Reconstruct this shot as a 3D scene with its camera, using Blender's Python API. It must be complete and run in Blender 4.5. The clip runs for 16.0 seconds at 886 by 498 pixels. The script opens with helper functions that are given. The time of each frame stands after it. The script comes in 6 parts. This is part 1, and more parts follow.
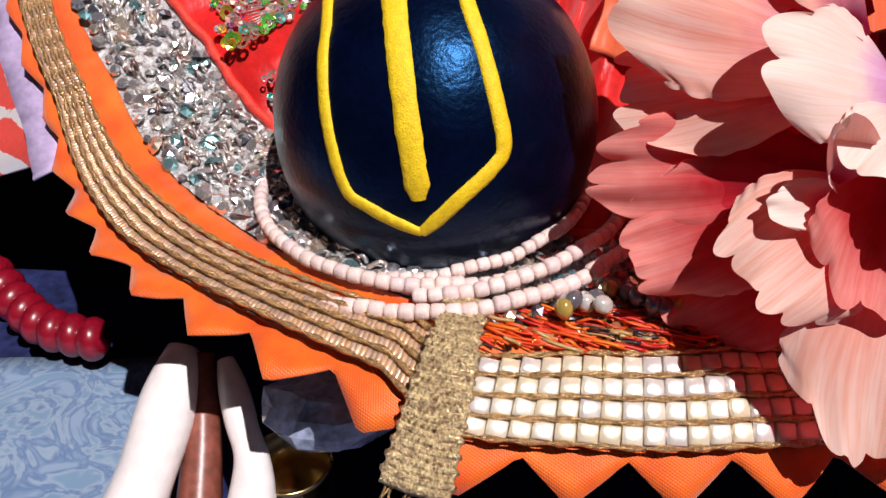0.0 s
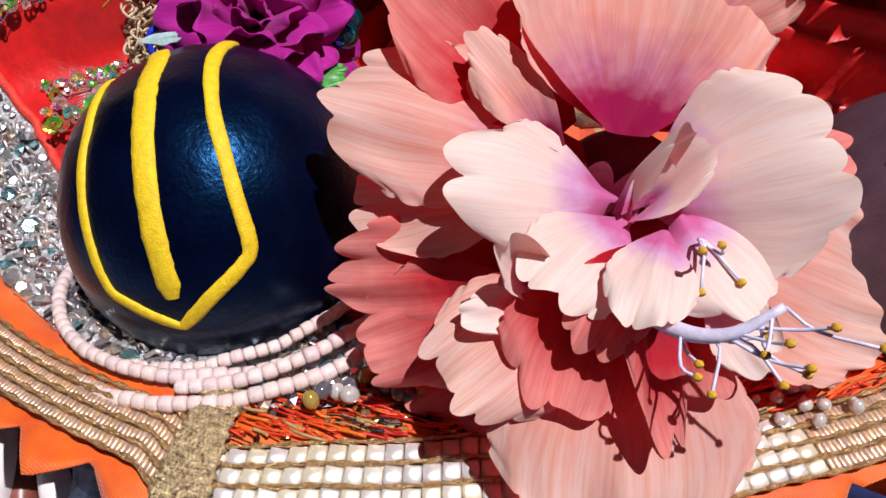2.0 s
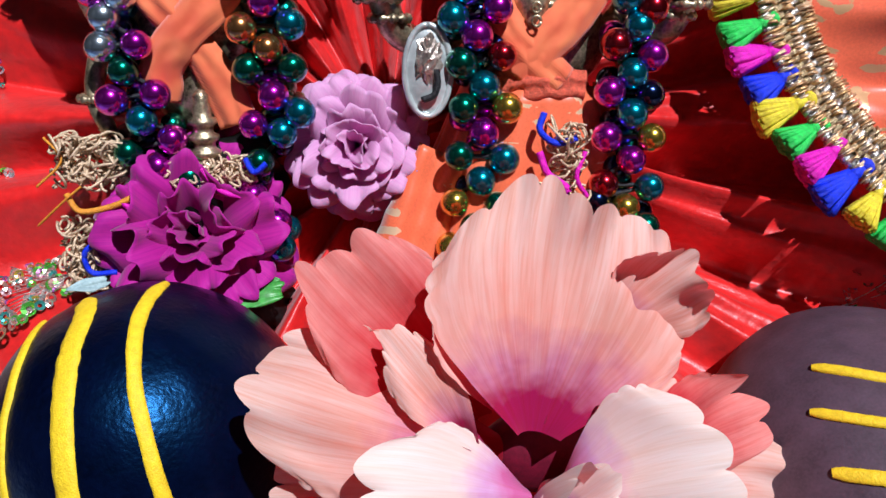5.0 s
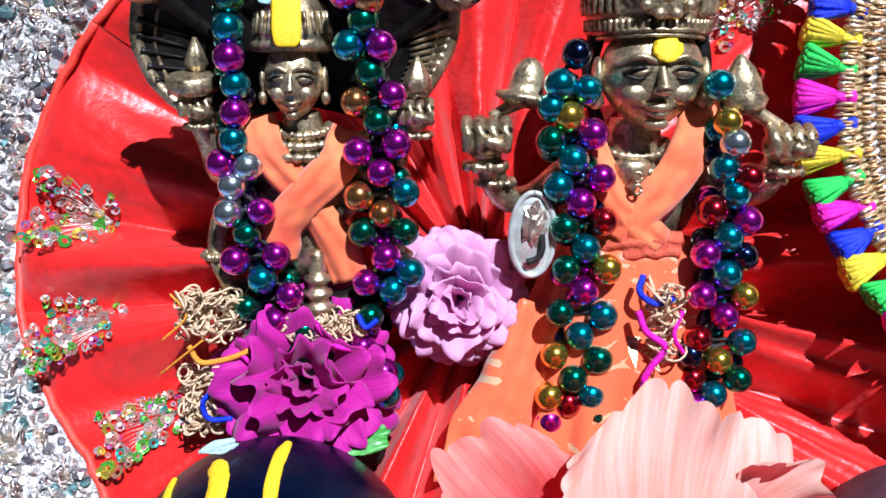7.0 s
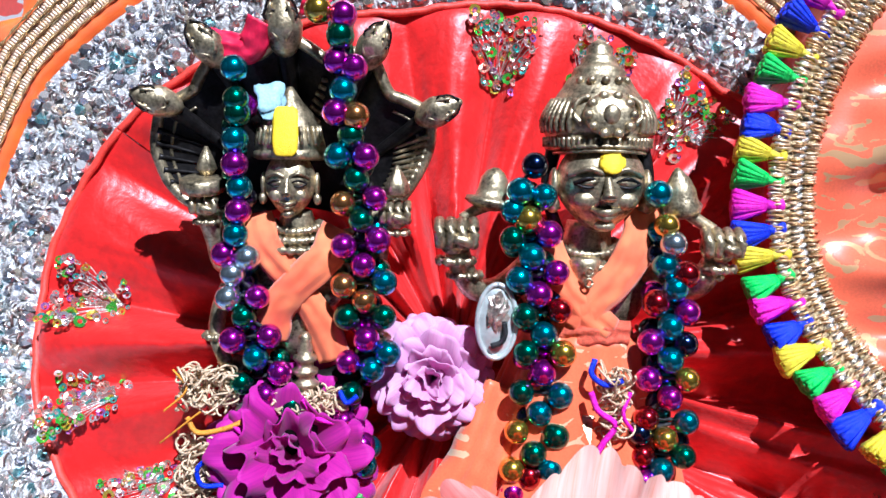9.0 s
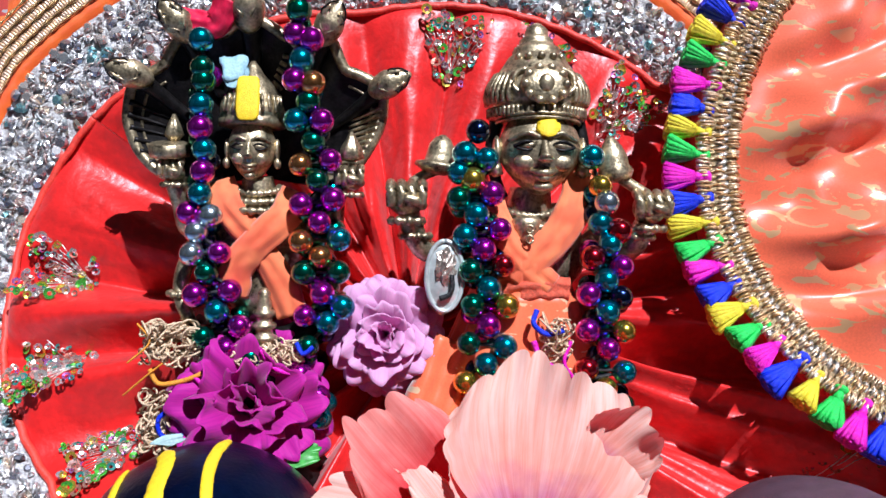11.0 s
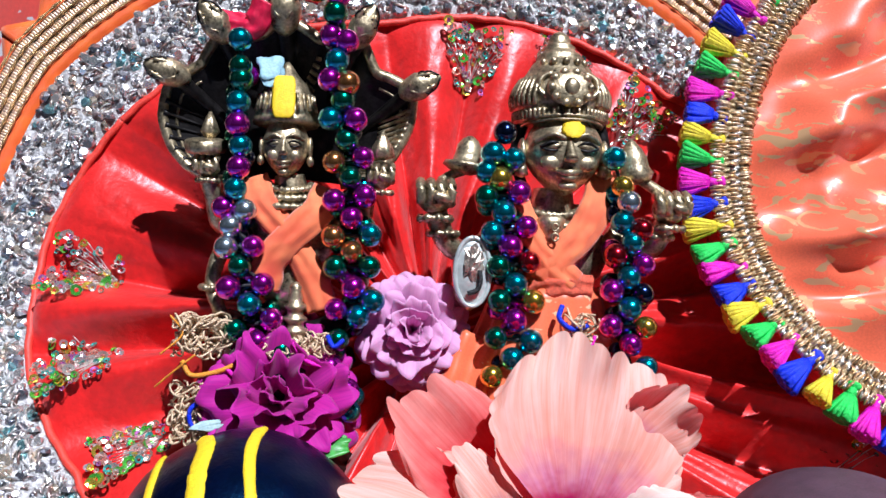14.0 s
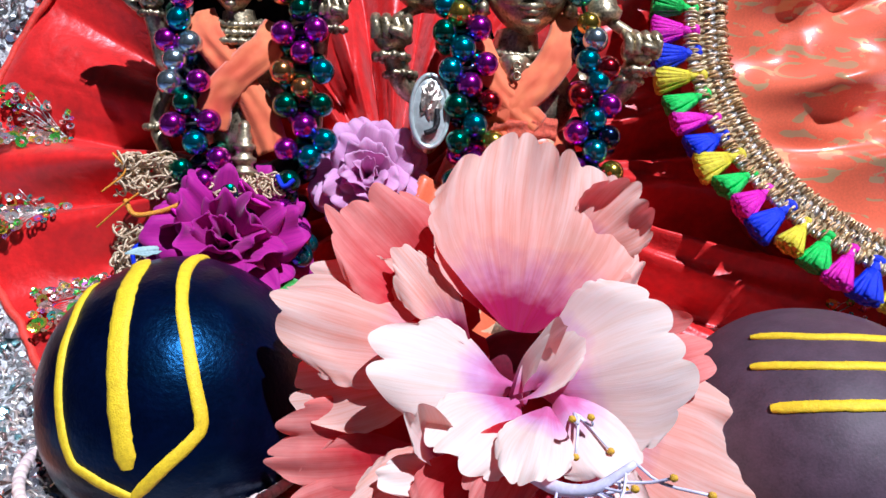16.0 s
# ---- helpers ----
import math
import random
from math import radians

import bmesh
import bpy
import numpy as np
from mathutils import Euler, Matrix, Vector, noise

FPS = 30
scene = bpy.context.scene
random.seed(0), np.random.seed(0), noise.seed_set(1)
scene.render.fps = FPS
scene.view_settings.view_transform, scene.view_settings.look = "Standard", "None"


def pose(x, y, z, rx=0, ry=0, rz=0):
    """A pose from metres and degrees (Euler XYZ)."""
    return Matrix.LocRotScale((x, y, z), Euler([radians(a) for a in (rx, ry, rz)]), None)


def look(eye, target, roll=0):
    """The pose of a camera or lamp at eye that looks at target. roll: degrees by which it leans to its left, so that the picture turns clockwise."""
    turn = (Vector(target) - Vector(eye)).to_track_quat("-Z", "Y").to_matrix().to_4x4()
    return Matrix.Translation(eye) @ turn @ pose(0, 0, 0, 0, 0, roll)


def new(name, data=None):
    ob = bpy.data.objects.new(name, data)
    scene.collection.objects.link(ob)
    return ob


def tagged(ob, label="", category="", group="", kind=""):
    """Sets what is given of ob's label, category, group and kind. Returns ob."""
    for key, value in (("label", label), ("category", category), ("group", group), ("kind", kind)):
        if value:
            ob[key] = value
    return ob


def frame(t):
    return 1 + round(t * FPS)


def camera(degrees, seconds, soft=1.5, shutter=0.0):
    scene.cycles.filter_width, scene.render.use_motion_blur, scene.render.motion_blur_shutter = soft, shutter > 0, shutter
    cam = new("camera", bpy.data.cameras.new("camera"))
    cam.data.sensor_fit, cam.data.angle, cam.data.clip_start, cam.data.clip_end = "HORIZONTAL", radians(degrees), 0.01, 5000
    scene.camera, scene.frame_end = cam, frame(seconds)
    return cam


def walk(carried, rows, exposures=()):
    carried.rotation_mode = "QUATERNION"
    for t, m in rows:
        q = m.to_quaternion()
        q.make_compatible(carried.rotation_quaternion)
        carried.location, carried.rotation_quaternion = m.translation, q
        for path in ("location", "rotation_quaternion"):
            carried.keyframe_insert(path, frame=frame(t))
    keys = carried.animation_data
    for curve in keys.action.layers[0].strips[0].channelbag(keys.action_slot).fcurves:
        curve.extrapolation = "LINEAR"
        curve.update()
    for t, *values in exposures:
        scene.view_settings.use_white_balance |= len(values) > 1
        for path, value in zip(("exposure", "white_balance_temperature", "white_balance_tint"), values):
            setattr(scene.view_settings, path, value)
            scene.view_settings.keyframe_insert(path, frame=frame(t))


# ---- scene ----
cam = camera(57.5, 16.0)
PATH = [
    (0, (-0.015, -0.132, 0.097), (0.048, 1.595, -0.91), 1.2),
    (0.5, (-0.003, -0.131, 0.098), (0.052, 1.617, -0.873), 1.1),
    (1, (0.013, -0.129, 0.106), (0.057, 1.608, -0.884), 0.4),
    (1.5, (0.02, -0.13, 0.113), (0.08, 1.604, -0.882), 0.1),
    (2, (0.03, -0.132, 0.115), (0.103, 1.604, -0.876), 0.2),
    (2.5, (0.042, -0.133, 0.118), (0.112, 1.608, -0.864), 0.1),
    (3, (0.057, -0.135, 0.12), (0.125, 1.612, -0.851), -0.1),
    (3.5, (0.063, -0.136, 0.122), (0.141, 1.62, -0.832), -0.2),
    (4, (0.056, -0.13, 0.136), (0.152, 1.625, -0.819), -0.1),
    (4.5, (0.044, -0.122, 0.146), (0.163, 1.638, -0.797), 0.3),
    (5, (0.042, -0.112, 0.155), (0.159, 1.656, -0.773), 0.8),
    (5.2, (0.04, -0.107, 0.158), (0.153, 1.662, -0.769), 0.9),
    (7.3, (0.022, -0.107, 0.185), (0.077, 1.718, -0.631), 0.5),
    (7.5, (0.022, -0.109, 0.185), (0.078, 1.723, -0.616), 0.5),
    (8, (0.021, -0.112, 0.187), (0.07, 1.733, -0.584), 0.7),
    (8.5, (0.015, -0.119, 0.191), (0.064, 1.744, -0.536), 1.0),
    (9, (0.029, -0.132, 0.193), (0.083, 1.767, -0.433), 1.4),
    (9.5, (0.034, -0.141, 0.186), (0.109, 1.787, -0.339), 1.4),
    (10, (0.035, -0.143, 0.18), (0.113, 1.793, -0.313), 1.4),
    (10.2, (0.039, -0.145, 0.172), (0.119, 1.794, -0.31), 1.3),
    (12.3, (0.033, -0.171, 0.162), (0.181, 1.786, -0.221), 2.1),
    (12.5, (0.035, -0.171, 0.163), (0.185, 1.787, -0.215), 2.1),
    (13, (0.031, -0.172, 0.161), (0.191, 1.788, -0.2), 2.3),
    (13.5, (0.03, -0.167, 0.157), (0.189, 1.796, -0.192), 2.2),
    (14, (0.022, -0.165, 0.154), (0.178, 1.798, -0.197), 2.2),
    (14.5, (0.027, -0.166, 0.15), (0.182, 1.796, -0.203), 2.1),
    (15, (0.026, -0.167, 0.14), (0.18, 1.792, -0.231), 2.2),
    (15.5, (0.03, -0.165, 0.129), (0.181, 1.787, -0.279), 2.2),
    (16, (0.037, -0.163, 0.117), (0.19, 1.782, -0.32), 2.3),
]
walk(cam, [(t, look(eye, target, roll)) for t, eye, target, roll in PATH], exposures=[(0, -0.05, 6500, 19), (1.5, -0.05, 6250, 18), (3, -0.42, 5900, 16), (4.2, -0.42, 5800, 15), (5.2, 0.12, 5650, 14), (8.0, 0.6, 5450, 12), (9, 0.65, 5250, 11), (9.8, 0.5, 5450, 13), (13, 0.3, 5600, 13), (14.5, 0.32, 5500, 13), (16, 0.15, 5300, 13)])

# ---- light ----
SUN_TO = Vector((0.22, -0.48, 0.84)).normalized()
sun_data = bpy.data.lights.new("sun", "SUN")
sun_data.energy, sun_data.angle, sun_data.color = 5.0, radians(0.55), (1.0, 0.96, 0.92)
sun = new("sun", sun_data)
sun.matrix_world = look(SUN_TO * 3, (0, 0, 0))
world = bpy.data.worlds.new("sky")
world.use_nodes = True
scene.world = world
sky = world.node_tree.nodes.new("ShaderNodeTexSky")
sky.sky_type, sky.sun_disc = "NISHITA", False
sky.sun_elevation = math.asin(SUN_TO.z)
sky.sun_rotation = math.atan2(SUN_TO.x, SUN_TO.y)
world.node_tree.links.new(sky.outputs[0], world.node_tree.nodes["Background"].inputs[0])
world.node_tree.nodes["Background"].inputs[1].default_value = 0.0035

# ---- materials ----
MATS = {}


def nodes_of(name):
    m = bpy.data.materials.new(name)
    m.use_nodes = True
    nt = m.node_tree
    return m, nt, nt.nodes["Principled BSDF"], nt.nodes, nt.links


def ramp_of(nt, stops, interpolation="LINEAR"):
    r = nt.nodes.new("ShaderNodeValToRGB")
    r.color_ramp.interpolation = interpolation
    e = r.color_ramp.elements
    while len(e) < len(stops):
        e.new(0.5)
    for k, (p, c) in zip(e, stops):
        k.position, k.color = p, (*c, 1)
    return r


def scaled(c, f):
    return tuple(min(1.0, a * f) for a in c)


def mat(name, color, rough=0.5, metal=0.0, scale=400, vary=0.25, bump=0.3, depth=0.0003, fine=4.0, coat=0.0, spec=0.5, random_island=None, random_object=None, sheen=0.0, translucent=0.0):
    """A surface whose colour wanders at two scales, with fine relief."""
    if name in MATS:
        return MATS[name]
    m, nt, b, N, L = nodes_of(name)
    tc = N.new("ShaderNodeTexCoord")
    n1, n2 = N.new("ShaderNodeTexNoise"), N.new("ShaderNodeTexNoise")
    n1.inputs["Scale"].default_value, n2.inputs["Scale"].default_value = scale, scale * fine
    n1.inputs["Detail"].default_value = n2.inputs["Detail"].default_value = 4
    for n in (n1, n2):
        L.new(tc.outputs["Object"], n.inputs["Vector"])
    add = N.new("ShaderNodeMath")
    add.operation = "MULTIPLY_ADD"
    add.inputs[1].default_value = 0.4
    L.new(n2.outputs["Fac"], add.inputs[0])
    half = N.new("ShaderNodeMath")
    half.operation = "MULTIPLY"
    half.inputs[1].default_value = 0.6
    L.new(n1.outputs["Fac"], half.inputs[0])
    L.new(half.outputs[0], add.inputs[2])
    r = ramp_of(nt, [(0.32, scaled(color, 1 - vary)), (0.68, scaled(color, 1 + vary))])
    L.new(add.outputs[0], r.inputs[0])
    out = r.outputs[0]
    if random_island or random_object:
        choice = random_island or random_object
        src = N.new("ShaderNodeNewGeometry") if random_island else N.new("ShaderNodeObjectInfo")
        k = ramp_of(nt, [(i / len(choice), c) for i, c in enumerate(choice)], "CONSTANT")
        L.new(src.outputs["Random Per Island" if random_island else "Random"], k.inputs[0])
        mx = N.new("ShaderNodeMix")
        mx.data_type, mx.blend_type = "RGBA", "MULTIPLY"
        mx.inputs[0].default_value = 1.0
        L.new(out, mx.inputs[6])
        L.new(k.outputs[0], mx.inputs[7])
        out = mx.outputs[2]
    L.new(out, b.inputs["Base Color"])
    b.inputs["Roughness"].default_value, b.inputs["Metallic"].default_value = rough, metal
    b.inputs["Coat Weight"].default_value, b.inputs["Specular IOR Level"].default_value = coat, spec
    b.inputs["Sheen Weight"].default_value = sheen
    if bump:
        bp = N.new("ShaderNodeBump")
        bp.inputs["Strength"].default_value, bp.inputs["Distance"].default_value = bump, depth
        L.new(add.outputs[0], bp.inputs["Height"])
        L.new(bp.outputs[0], b.inputs["Normal"])
    if translucent:
        tr, ms = N.new("ShaderNodeBsdfTranslucent"), N.new("ShaderNodeMixShader")
        L.new(out, tr.inputs[0])
        ms.inputs[0].default_value = translucent
        L.new(b.outputs[0], ms.inputs[1])
        L.new(tr.outputs[0], ms.inputs[2])
        L.new(ms.outputs[0], N["Material Output"].inputs[0])
    MATS[name] = m
    return m


def weave(name, color, color2, rough, size=1500.0, metal=0.0, sheen=0.3, spec=0.4):
    """Woven cloth: crossed fine waves for the threads, blotches of tone at a larger size."""
    m, nt, b, N, L = nodes_of(name)
    tc = N.new("ShaderNodeTexCoord")
    w1, w2, n = N.new("ShaderNodeTexWave"), N.new("ShaderNodeTexWave"), N.new("ShaderNodeTexNoise")
    w1.bands_direction, w2.bands_direction = "X", "DIAGONAL"
    for w in (w1, w2):
        w.inputs["Scale"].default_value, w.inputs["Distortion"].default_value = size * 0.5, 0.6
        L.new(tc.outputs["Object"], w.inputs["Vector"])
    n.inputs["Scale"].default_value = size / 12
    L.new(tc.outputs["Object"], n.inputs["Vector"])
    mul = N.new("ShaderNodeMath")
    mul.operation = "MULTIPLY"
    L.new(w1.outputs["Fac"], mul.inputs[0])
    L.new(w2.outputs["Fac"], mul.inputs[1])
    r = ramp_of(nt, [(0.3, color), (0.75, color2)])
    L.new(n.outputs["Fac"], r.inputs[0])
    L.new(r.outputs[0], b.inputs["Base Color"])
    bp = N.new("ShaderNodeBump")
    bp.inputs["Strength"].default_value, bp.inputs["Distance"].default_value = 0.5, 0.0002
    L.new(mul.outputs[0], bp.inputs["Height"])
    L.new(bp.outputs[0], b.inputs["Normal"])
    b.inputs["Roughness"].default_value, b.inputs["Metallic"].default_value = rough, metal
    b.inputs["Sheen Weight"].default_value, b.inputs["Specular IOR Level"].default_value = sheen, spec
    return m


def foil_print(name, ground, foil, scale=60.0, cover=0.56):
    """Cloth with scattered leaf-shaped metal foil prints."""
    m, nt, b, N, L = nodes_of(name)
    tc, mp = N.new("ShaderNodeTexCoord"), N.new("ShaderNodeMapping")
    L.new(tc.outputs["Object"], mp.inputs[0])
    mp.inputs["Rotation"].default_value = (0.2, 0.9, 0.5)
    mp.inputs["Scale"].default_value = (1.0, 0.45, 2.1)
    n = N.new("ShaderNodeTexNoise")
    n.inputs["Scale"].default_value, n.inputs["Detail"].default_value, n.inputs["Distortion"].default_value = scale, 1.0, 1.1
    L.new(mp.outputs[0], n.inputs["Vector"])
    wear = N.new("ShaderNodeTexNoise")
    wear.inputs["Scale"].default_value = scale * 14
    L.new(tc.outputs["Object"], wear.inputs["Vector"])
    ad = N.new("ShaderNodeMath")
    ad.operation = "MULTIPLY_ADD"
    ad.inputs[1].default_value = 0.10
    L.new(wear.outputs["Fac"], ad.inputs[0])
    L.new(n.outputs["Fac"], ad.inputs[2])
    mask = ramp_of(nt, [(cover + 0.04, (0, 0, 0)), (cover + 0.06, (1, 1, 1))])
    L.new(ad.outputs[0], mask.inputs[0])
    tone = ramp_of(nt, [(0.3, scaled(ground, 0.9)), (0.7, scaled(ground, 1.06))])
    L.new(wear.outputs["Fac"], tone.inputs[0])
    mx = N.new("ShaderNodeMix")
    mx.data_type = "RGBA"
    L.new(mask.outputs[0], mx.inputs[0])
    L.new(tone.outputs[0], mx.inputs[6])
    mx.inputs[7].default_value = (*foil, 1)
    L.new(mx.outputs[2], b.inputs["Base Color"])
    dull = N.new("ShaderNodeMath")
    dull.operation = "MULTIPLY"
    dull.inputs[1].default_value = 0.35
    L.new(mask.outputs[0], dull.inputs[0])
    L.new(dull.outputs[0], b.inputs["Metallic"])
    rr = ramp_of(nt, [(0.0, (0.38, 0.38, 0.38)), (1.0, (0.3, 0.3, 0.3))])
    L.new(mask.outputs[0], rr.inputs[0])
    L.new(rr.outputs[0], b.inputs["Roughness"])
    bp = N.new("ShaderNodeBump")
    bp.inputs["Strength"].default_value, bp.inputs["Distance"].default_value = 0.15, 0.0002
    L.new(wear.outputs["Fac"], bp.inputs["Height"])
    L.new(bp.outputs[0], b.inputs["Normal"])
    b.inputs["Sheen Weight"].default_value = 0.3
    return m


def petal_mat(name, base, mid, edge, veins, see_through=0.3, through_tint=(1.0, 0.38, 0.34)):
    """Petal pigment along the length (u), veins that fan across the width (v)."""
    m, nt, b, N, L = nodes_of(name)
    uv, sp = N.new("ShaderNodeTexCoord"), N.new("ShaderNodeSeparateXYZ")
    L.new(uv.outputs["UV"], sp.inputs[0])
    flush = tuple(0.25 * a + 0.75 * b * (0.80, 0.62, 1.08)[k] for k, (a, b) in enumerate(zip(base, mid)))
    along = ramp_of(nt, [(0.0, base), (0.14, base), (0.27, flush), (0.48, mid), (0.95, edge)])
    ns = N.new("ShaderNodeTexNoise")
    ns.inputs["Scale"].default_value = 260
    L.new(uv.outputs["Object"], ns.inputs["Vector"])
    sh = N.new("ShaderNodeMath")
    sh.operation = "MULTIPLY_ADD"
    sh.inputs[1].default_value = 0.22
    L.new(ns.outputs["Fac"], sh.inputs[0])
    sub = N.new("ShaderNodeMath")
    sub.operation = "SUBTRACT"
    sub.inputs[1].default_value = 0.11
    L.new(sp.outputs[0], sub.inputs[0])
    L.new(sub.outputs[0], sh.inputs[2])
    L.new(sh.outputs[0], along.inputs[0])
    mp = N.new("ShaderNodeMapping")
    mp.inputs["Scale"].default_value = (1.0, 13, 1)
    L.new(uv.outputs["UV"], mp.inputs[0])
    vn = N.new("ShaderNodeTexNoise")
    vn.inputs["Scale"].default_value, vn.inputs["Detail"].default_value = 1.3, 3
    L.new(mp.outputs[0], vn.inputs["Vector"])
    vr = ramp_of(nt, [(0.34, veins), (0.62, (1, 1, 1))])
    L.new(vn.outputs["Fac"], vr.inputs[0])
    mx = N.new("ShaderNodeMix")
    mx.data_type, mx.blend_type = "RGBA", "MULTIPLY"
    mx.inputs[0].default_value = 0.6
    L.new(along.outputs[0], mx.inputs[6])
    L.new(vr.outputs[0], mx.inputs[7])
    mp2, vf, mx2 = N.new("ShaderNodeMapping"), N.new("ShaderNodeTexNoise"), N.new("ShaderNodeMix")
    mp2.inputs["Scale"].default_value = (2.5, 48, 1)
    L.new(uv.outputs["UV"], mp2.inputs[0])
    vf.inputs["Scale"].default_value, vf.inputs["Detail"].default_value, vf.inputs["Distortion"].default_value = 1.2, 4, 0.6
    L.new(mp2.outputs[0], vf.inputs["Vector"])
    fr = ramp_of(nt, [(0.38, scaled(veins, 0.95)), (0.55, (1, 1, 1))])
    L.new(vf.outputs["Fac"], fr.inputs[0])
    mx2.data_type, mx2.blend_type = "RGBA", "MULTIPLY"
    mx2.inputs[0].default_value = 0.35
    L.new(mx.outputs[2], mx2.inputs[6])
    L.new(fr.outputs[0], mx2.inputs[7])
    mx, vn = mx2, vf
    L.new(mx.outputs[2], b.inputs["Base Color"])
    b.inputs["Roughness"].default_value, b.inputs["Specular IOR Level"].default_value = 0.6, 0.2
    b.inputs["Sheen Weight"].default_value = 0.2
    bp = N.new("ShaderNodeBump")
    bp.inputs["Strength"].default_value, bp.inputs["Distance"].default_value = 0.2, 0.0003
    L.new(vn.outputs["Fac"], bp.inputs["Height"])
    L.new(bp.outputs[0], b.inputs["Normal"])
    tr, ms = N.new("ShaderNodeBsdfTranslucent"), N.new("ShaderNodeMixShader")
    deep = N.new("ShaderNodeMix")
    deep.data_type, deep.blend_type = "RGBA", "MULTIPLY"
    deep.inputs[0].default_value = 1.0
    deep.inputs[7].default_value = (*through_tint, 1)
    L.new(mx.outputs[2], deep.inputs[6])
    L.new(deep.outputs[2], tr.inputs[0])
    ms.inputs[0].default_value = see_through
    L.new(b.outputs[0], ms.inputs[1])
    L.new(tr.outputs[0], ms.inputs[2])
    L.new(ms.outputs[0], N["Material Output"].inputs[0])
    return m


RED = mat("red satin", (0.62, 0.010, 0.008), 0.40, scale=90, vary=0.22, bump=0.45, depth=0.0012, sheen=0.15, spec=0.6)
PIPING = mat("coral cord", (0.72, 0.05, 0.03), 0.5, scale=500, vary=0.3, bump=0.7, depth=0.0005)
ORANGE = weave("orange satin weave", (0.72, 0.085, 0.004), (0.88, 0.17, 0.008), 0.45)
LINING = mat("mauve lining", (0.50, 0.40, 0.62), 0.6, scale=150)
SILVERCLOTH = mat("silver lurex ground", (0.66, 0.58, 0.57), 0.38, 0.4, scale=520, vary=0.8, bump=1.0, depth=0.0012)
GEMS = [(0.98, 0.97, 0.96), (0.30, 0.31, 0.36), (0.98, 0.92, 0.86), (0.35, 0.68, 0.72), (0.95, 0.92, 0.9), (0.55, 0.55, 0.6), (0.8, 0.85, 0.85), (0.9, 0.78, 0.62)]
GEM = mat("silver sequin stone", (1.0, 0.97, 0.96), 0.24, 0.85, scale=300, vary=0.15, bump=0.15, random_object=GEMS)
GEMS_JOINED = mat("silver sequin stones", (1.0, 0.97, 0.96), 0.24, 0.85, scale=300, vary=0.15, bump=0.15, random_island=GEMS)
CELL = mat("pearly ribbon cell", (0.86, 0.80, 0.68), 0.22, 0.35, scale=500, vary=0.2, bump=0.2, coat=0.4, random_object=[(1, 1, 1), (0.95, 0.9, 0.78), (0.85, 0.85, 0.95), (1, 0.95, 0.85)])
CELLS_JOINED = mat("gold ribbon cells", (0.72, 0.50, 0.34), 0.36, 0.5, scale=500, vary=0.25, bump=0.2, random_island=[(1, 1, 1), (0.95, 0.9, 0.78), (0.8, 0.8, 0.85)])
GOLDCORD = mat("gold thread", (0.62, 0.40, 0.18), 0.32, 0.8, scale=1400, vary=0.6, bump=1.0, depth=0.0006)
GOLDMESH = mat("gold metal mesh", (0.86, 0.49, 0.28), 0.3, 0.6, scale=700, vary=0.7, bump=1.0, depth=0.0016, fine=3)
SEQUIN = mat("sequins", (0.90, 0.82, 0.78), 0.18, 0.75, scale=300, vary=0.1, bump=0.0, random_island=[(0.9, 0.88, 0.85), (0.9, 0.62, 0.58), (0.2, 0.95, 0.12), (0.85, 0.75, 0.7), (0.95, 0.75, 0.1), (0.85, 0.8, 0.9), (0.7, 0.25, 0.8), (0.15, 0.75, 0.7), (0.9, 0.5, 0.4)])
SILVERTHREAD = mat("silver thread", (0.8, 0.72, 0.68), 0.3, 0.9, scale=1500, vary=0.4, bump=0.8)
BLACKSTONE = mat("black river stone", (0.0008, 0.002, 0.012), 0.30, scale=150, vary=0.5, bump=0.5, depth=0.0006, fine=6, spec=0.6)
# Blue of the sky's reflection, put into the stone's highlight colour.
BLACKSTONE.node_tree.nodes["Principled BSDF"].inputs["Specular Tint"].default_value = (0.06, 0.30, 0.75, 1)
BROWNSTONE = mat("brown river stone", (0.075, 0.042, 0.062), 0.6, scale=200, vary=0.3, bump=0.3, depth=0.0004, fine=8)
YELLOW = mat("yellow paste", (0.90, 0.60, 0.005), 0.65, scale=700, vary=0.18, bump=0.6, depth=0.0005)
WHITEBEAD = mat("white wooden bead", (0.80, 0.66, 0.62), 0.55, scale=600, vary=0.2, bump=0.4, depth=0.0002, random_object=[(1, 1, 1), (0.95, 0.9, 0.88), (1, 0.95, 0.92), (0.88, 0.84, 0.86)])
BRASS = mat("aged brass", (0.46, 0.38, 0.24), 0.40, 0.85, scale=240, vary=0.9, bump=0.55, depth=0.0006, fine=5)
SCARF = weave("orange gauze", (0.76, 0.12, 0.045), (0.92, 0.26, 0.09), 0.7, size=1700.0)
SKIRT = foil_print("coral skirt cloth", (0.84, 0.16, 0.06), (0.90, 0.62, 0.36), 110.0, 0.655)
SALMON = foil_print("coral foil-print cloth", (0.80, 0.14, 0.06), (0.62, 0.36, 0.17), 105.0, 0.60)
HIB = petal_mat("hibiscus petal", (0.42, 0.004, 0.10), (0.96, 0.54, 0.46), (0.99, 0.78, 0.68), (0.93, 0.58, 0.45), 0.37, (1.0, 0.10, 0.14))
HIB_PALE = petal_mat("pale hibiscus petaloid", (0.70, 0.16, 0.42), (0.98, 0.80, 0.74), (0.99, 0.90, 0.82), (0.97, 0.84, 0.74), 0.28, (1.0, 0.20, 0.20))
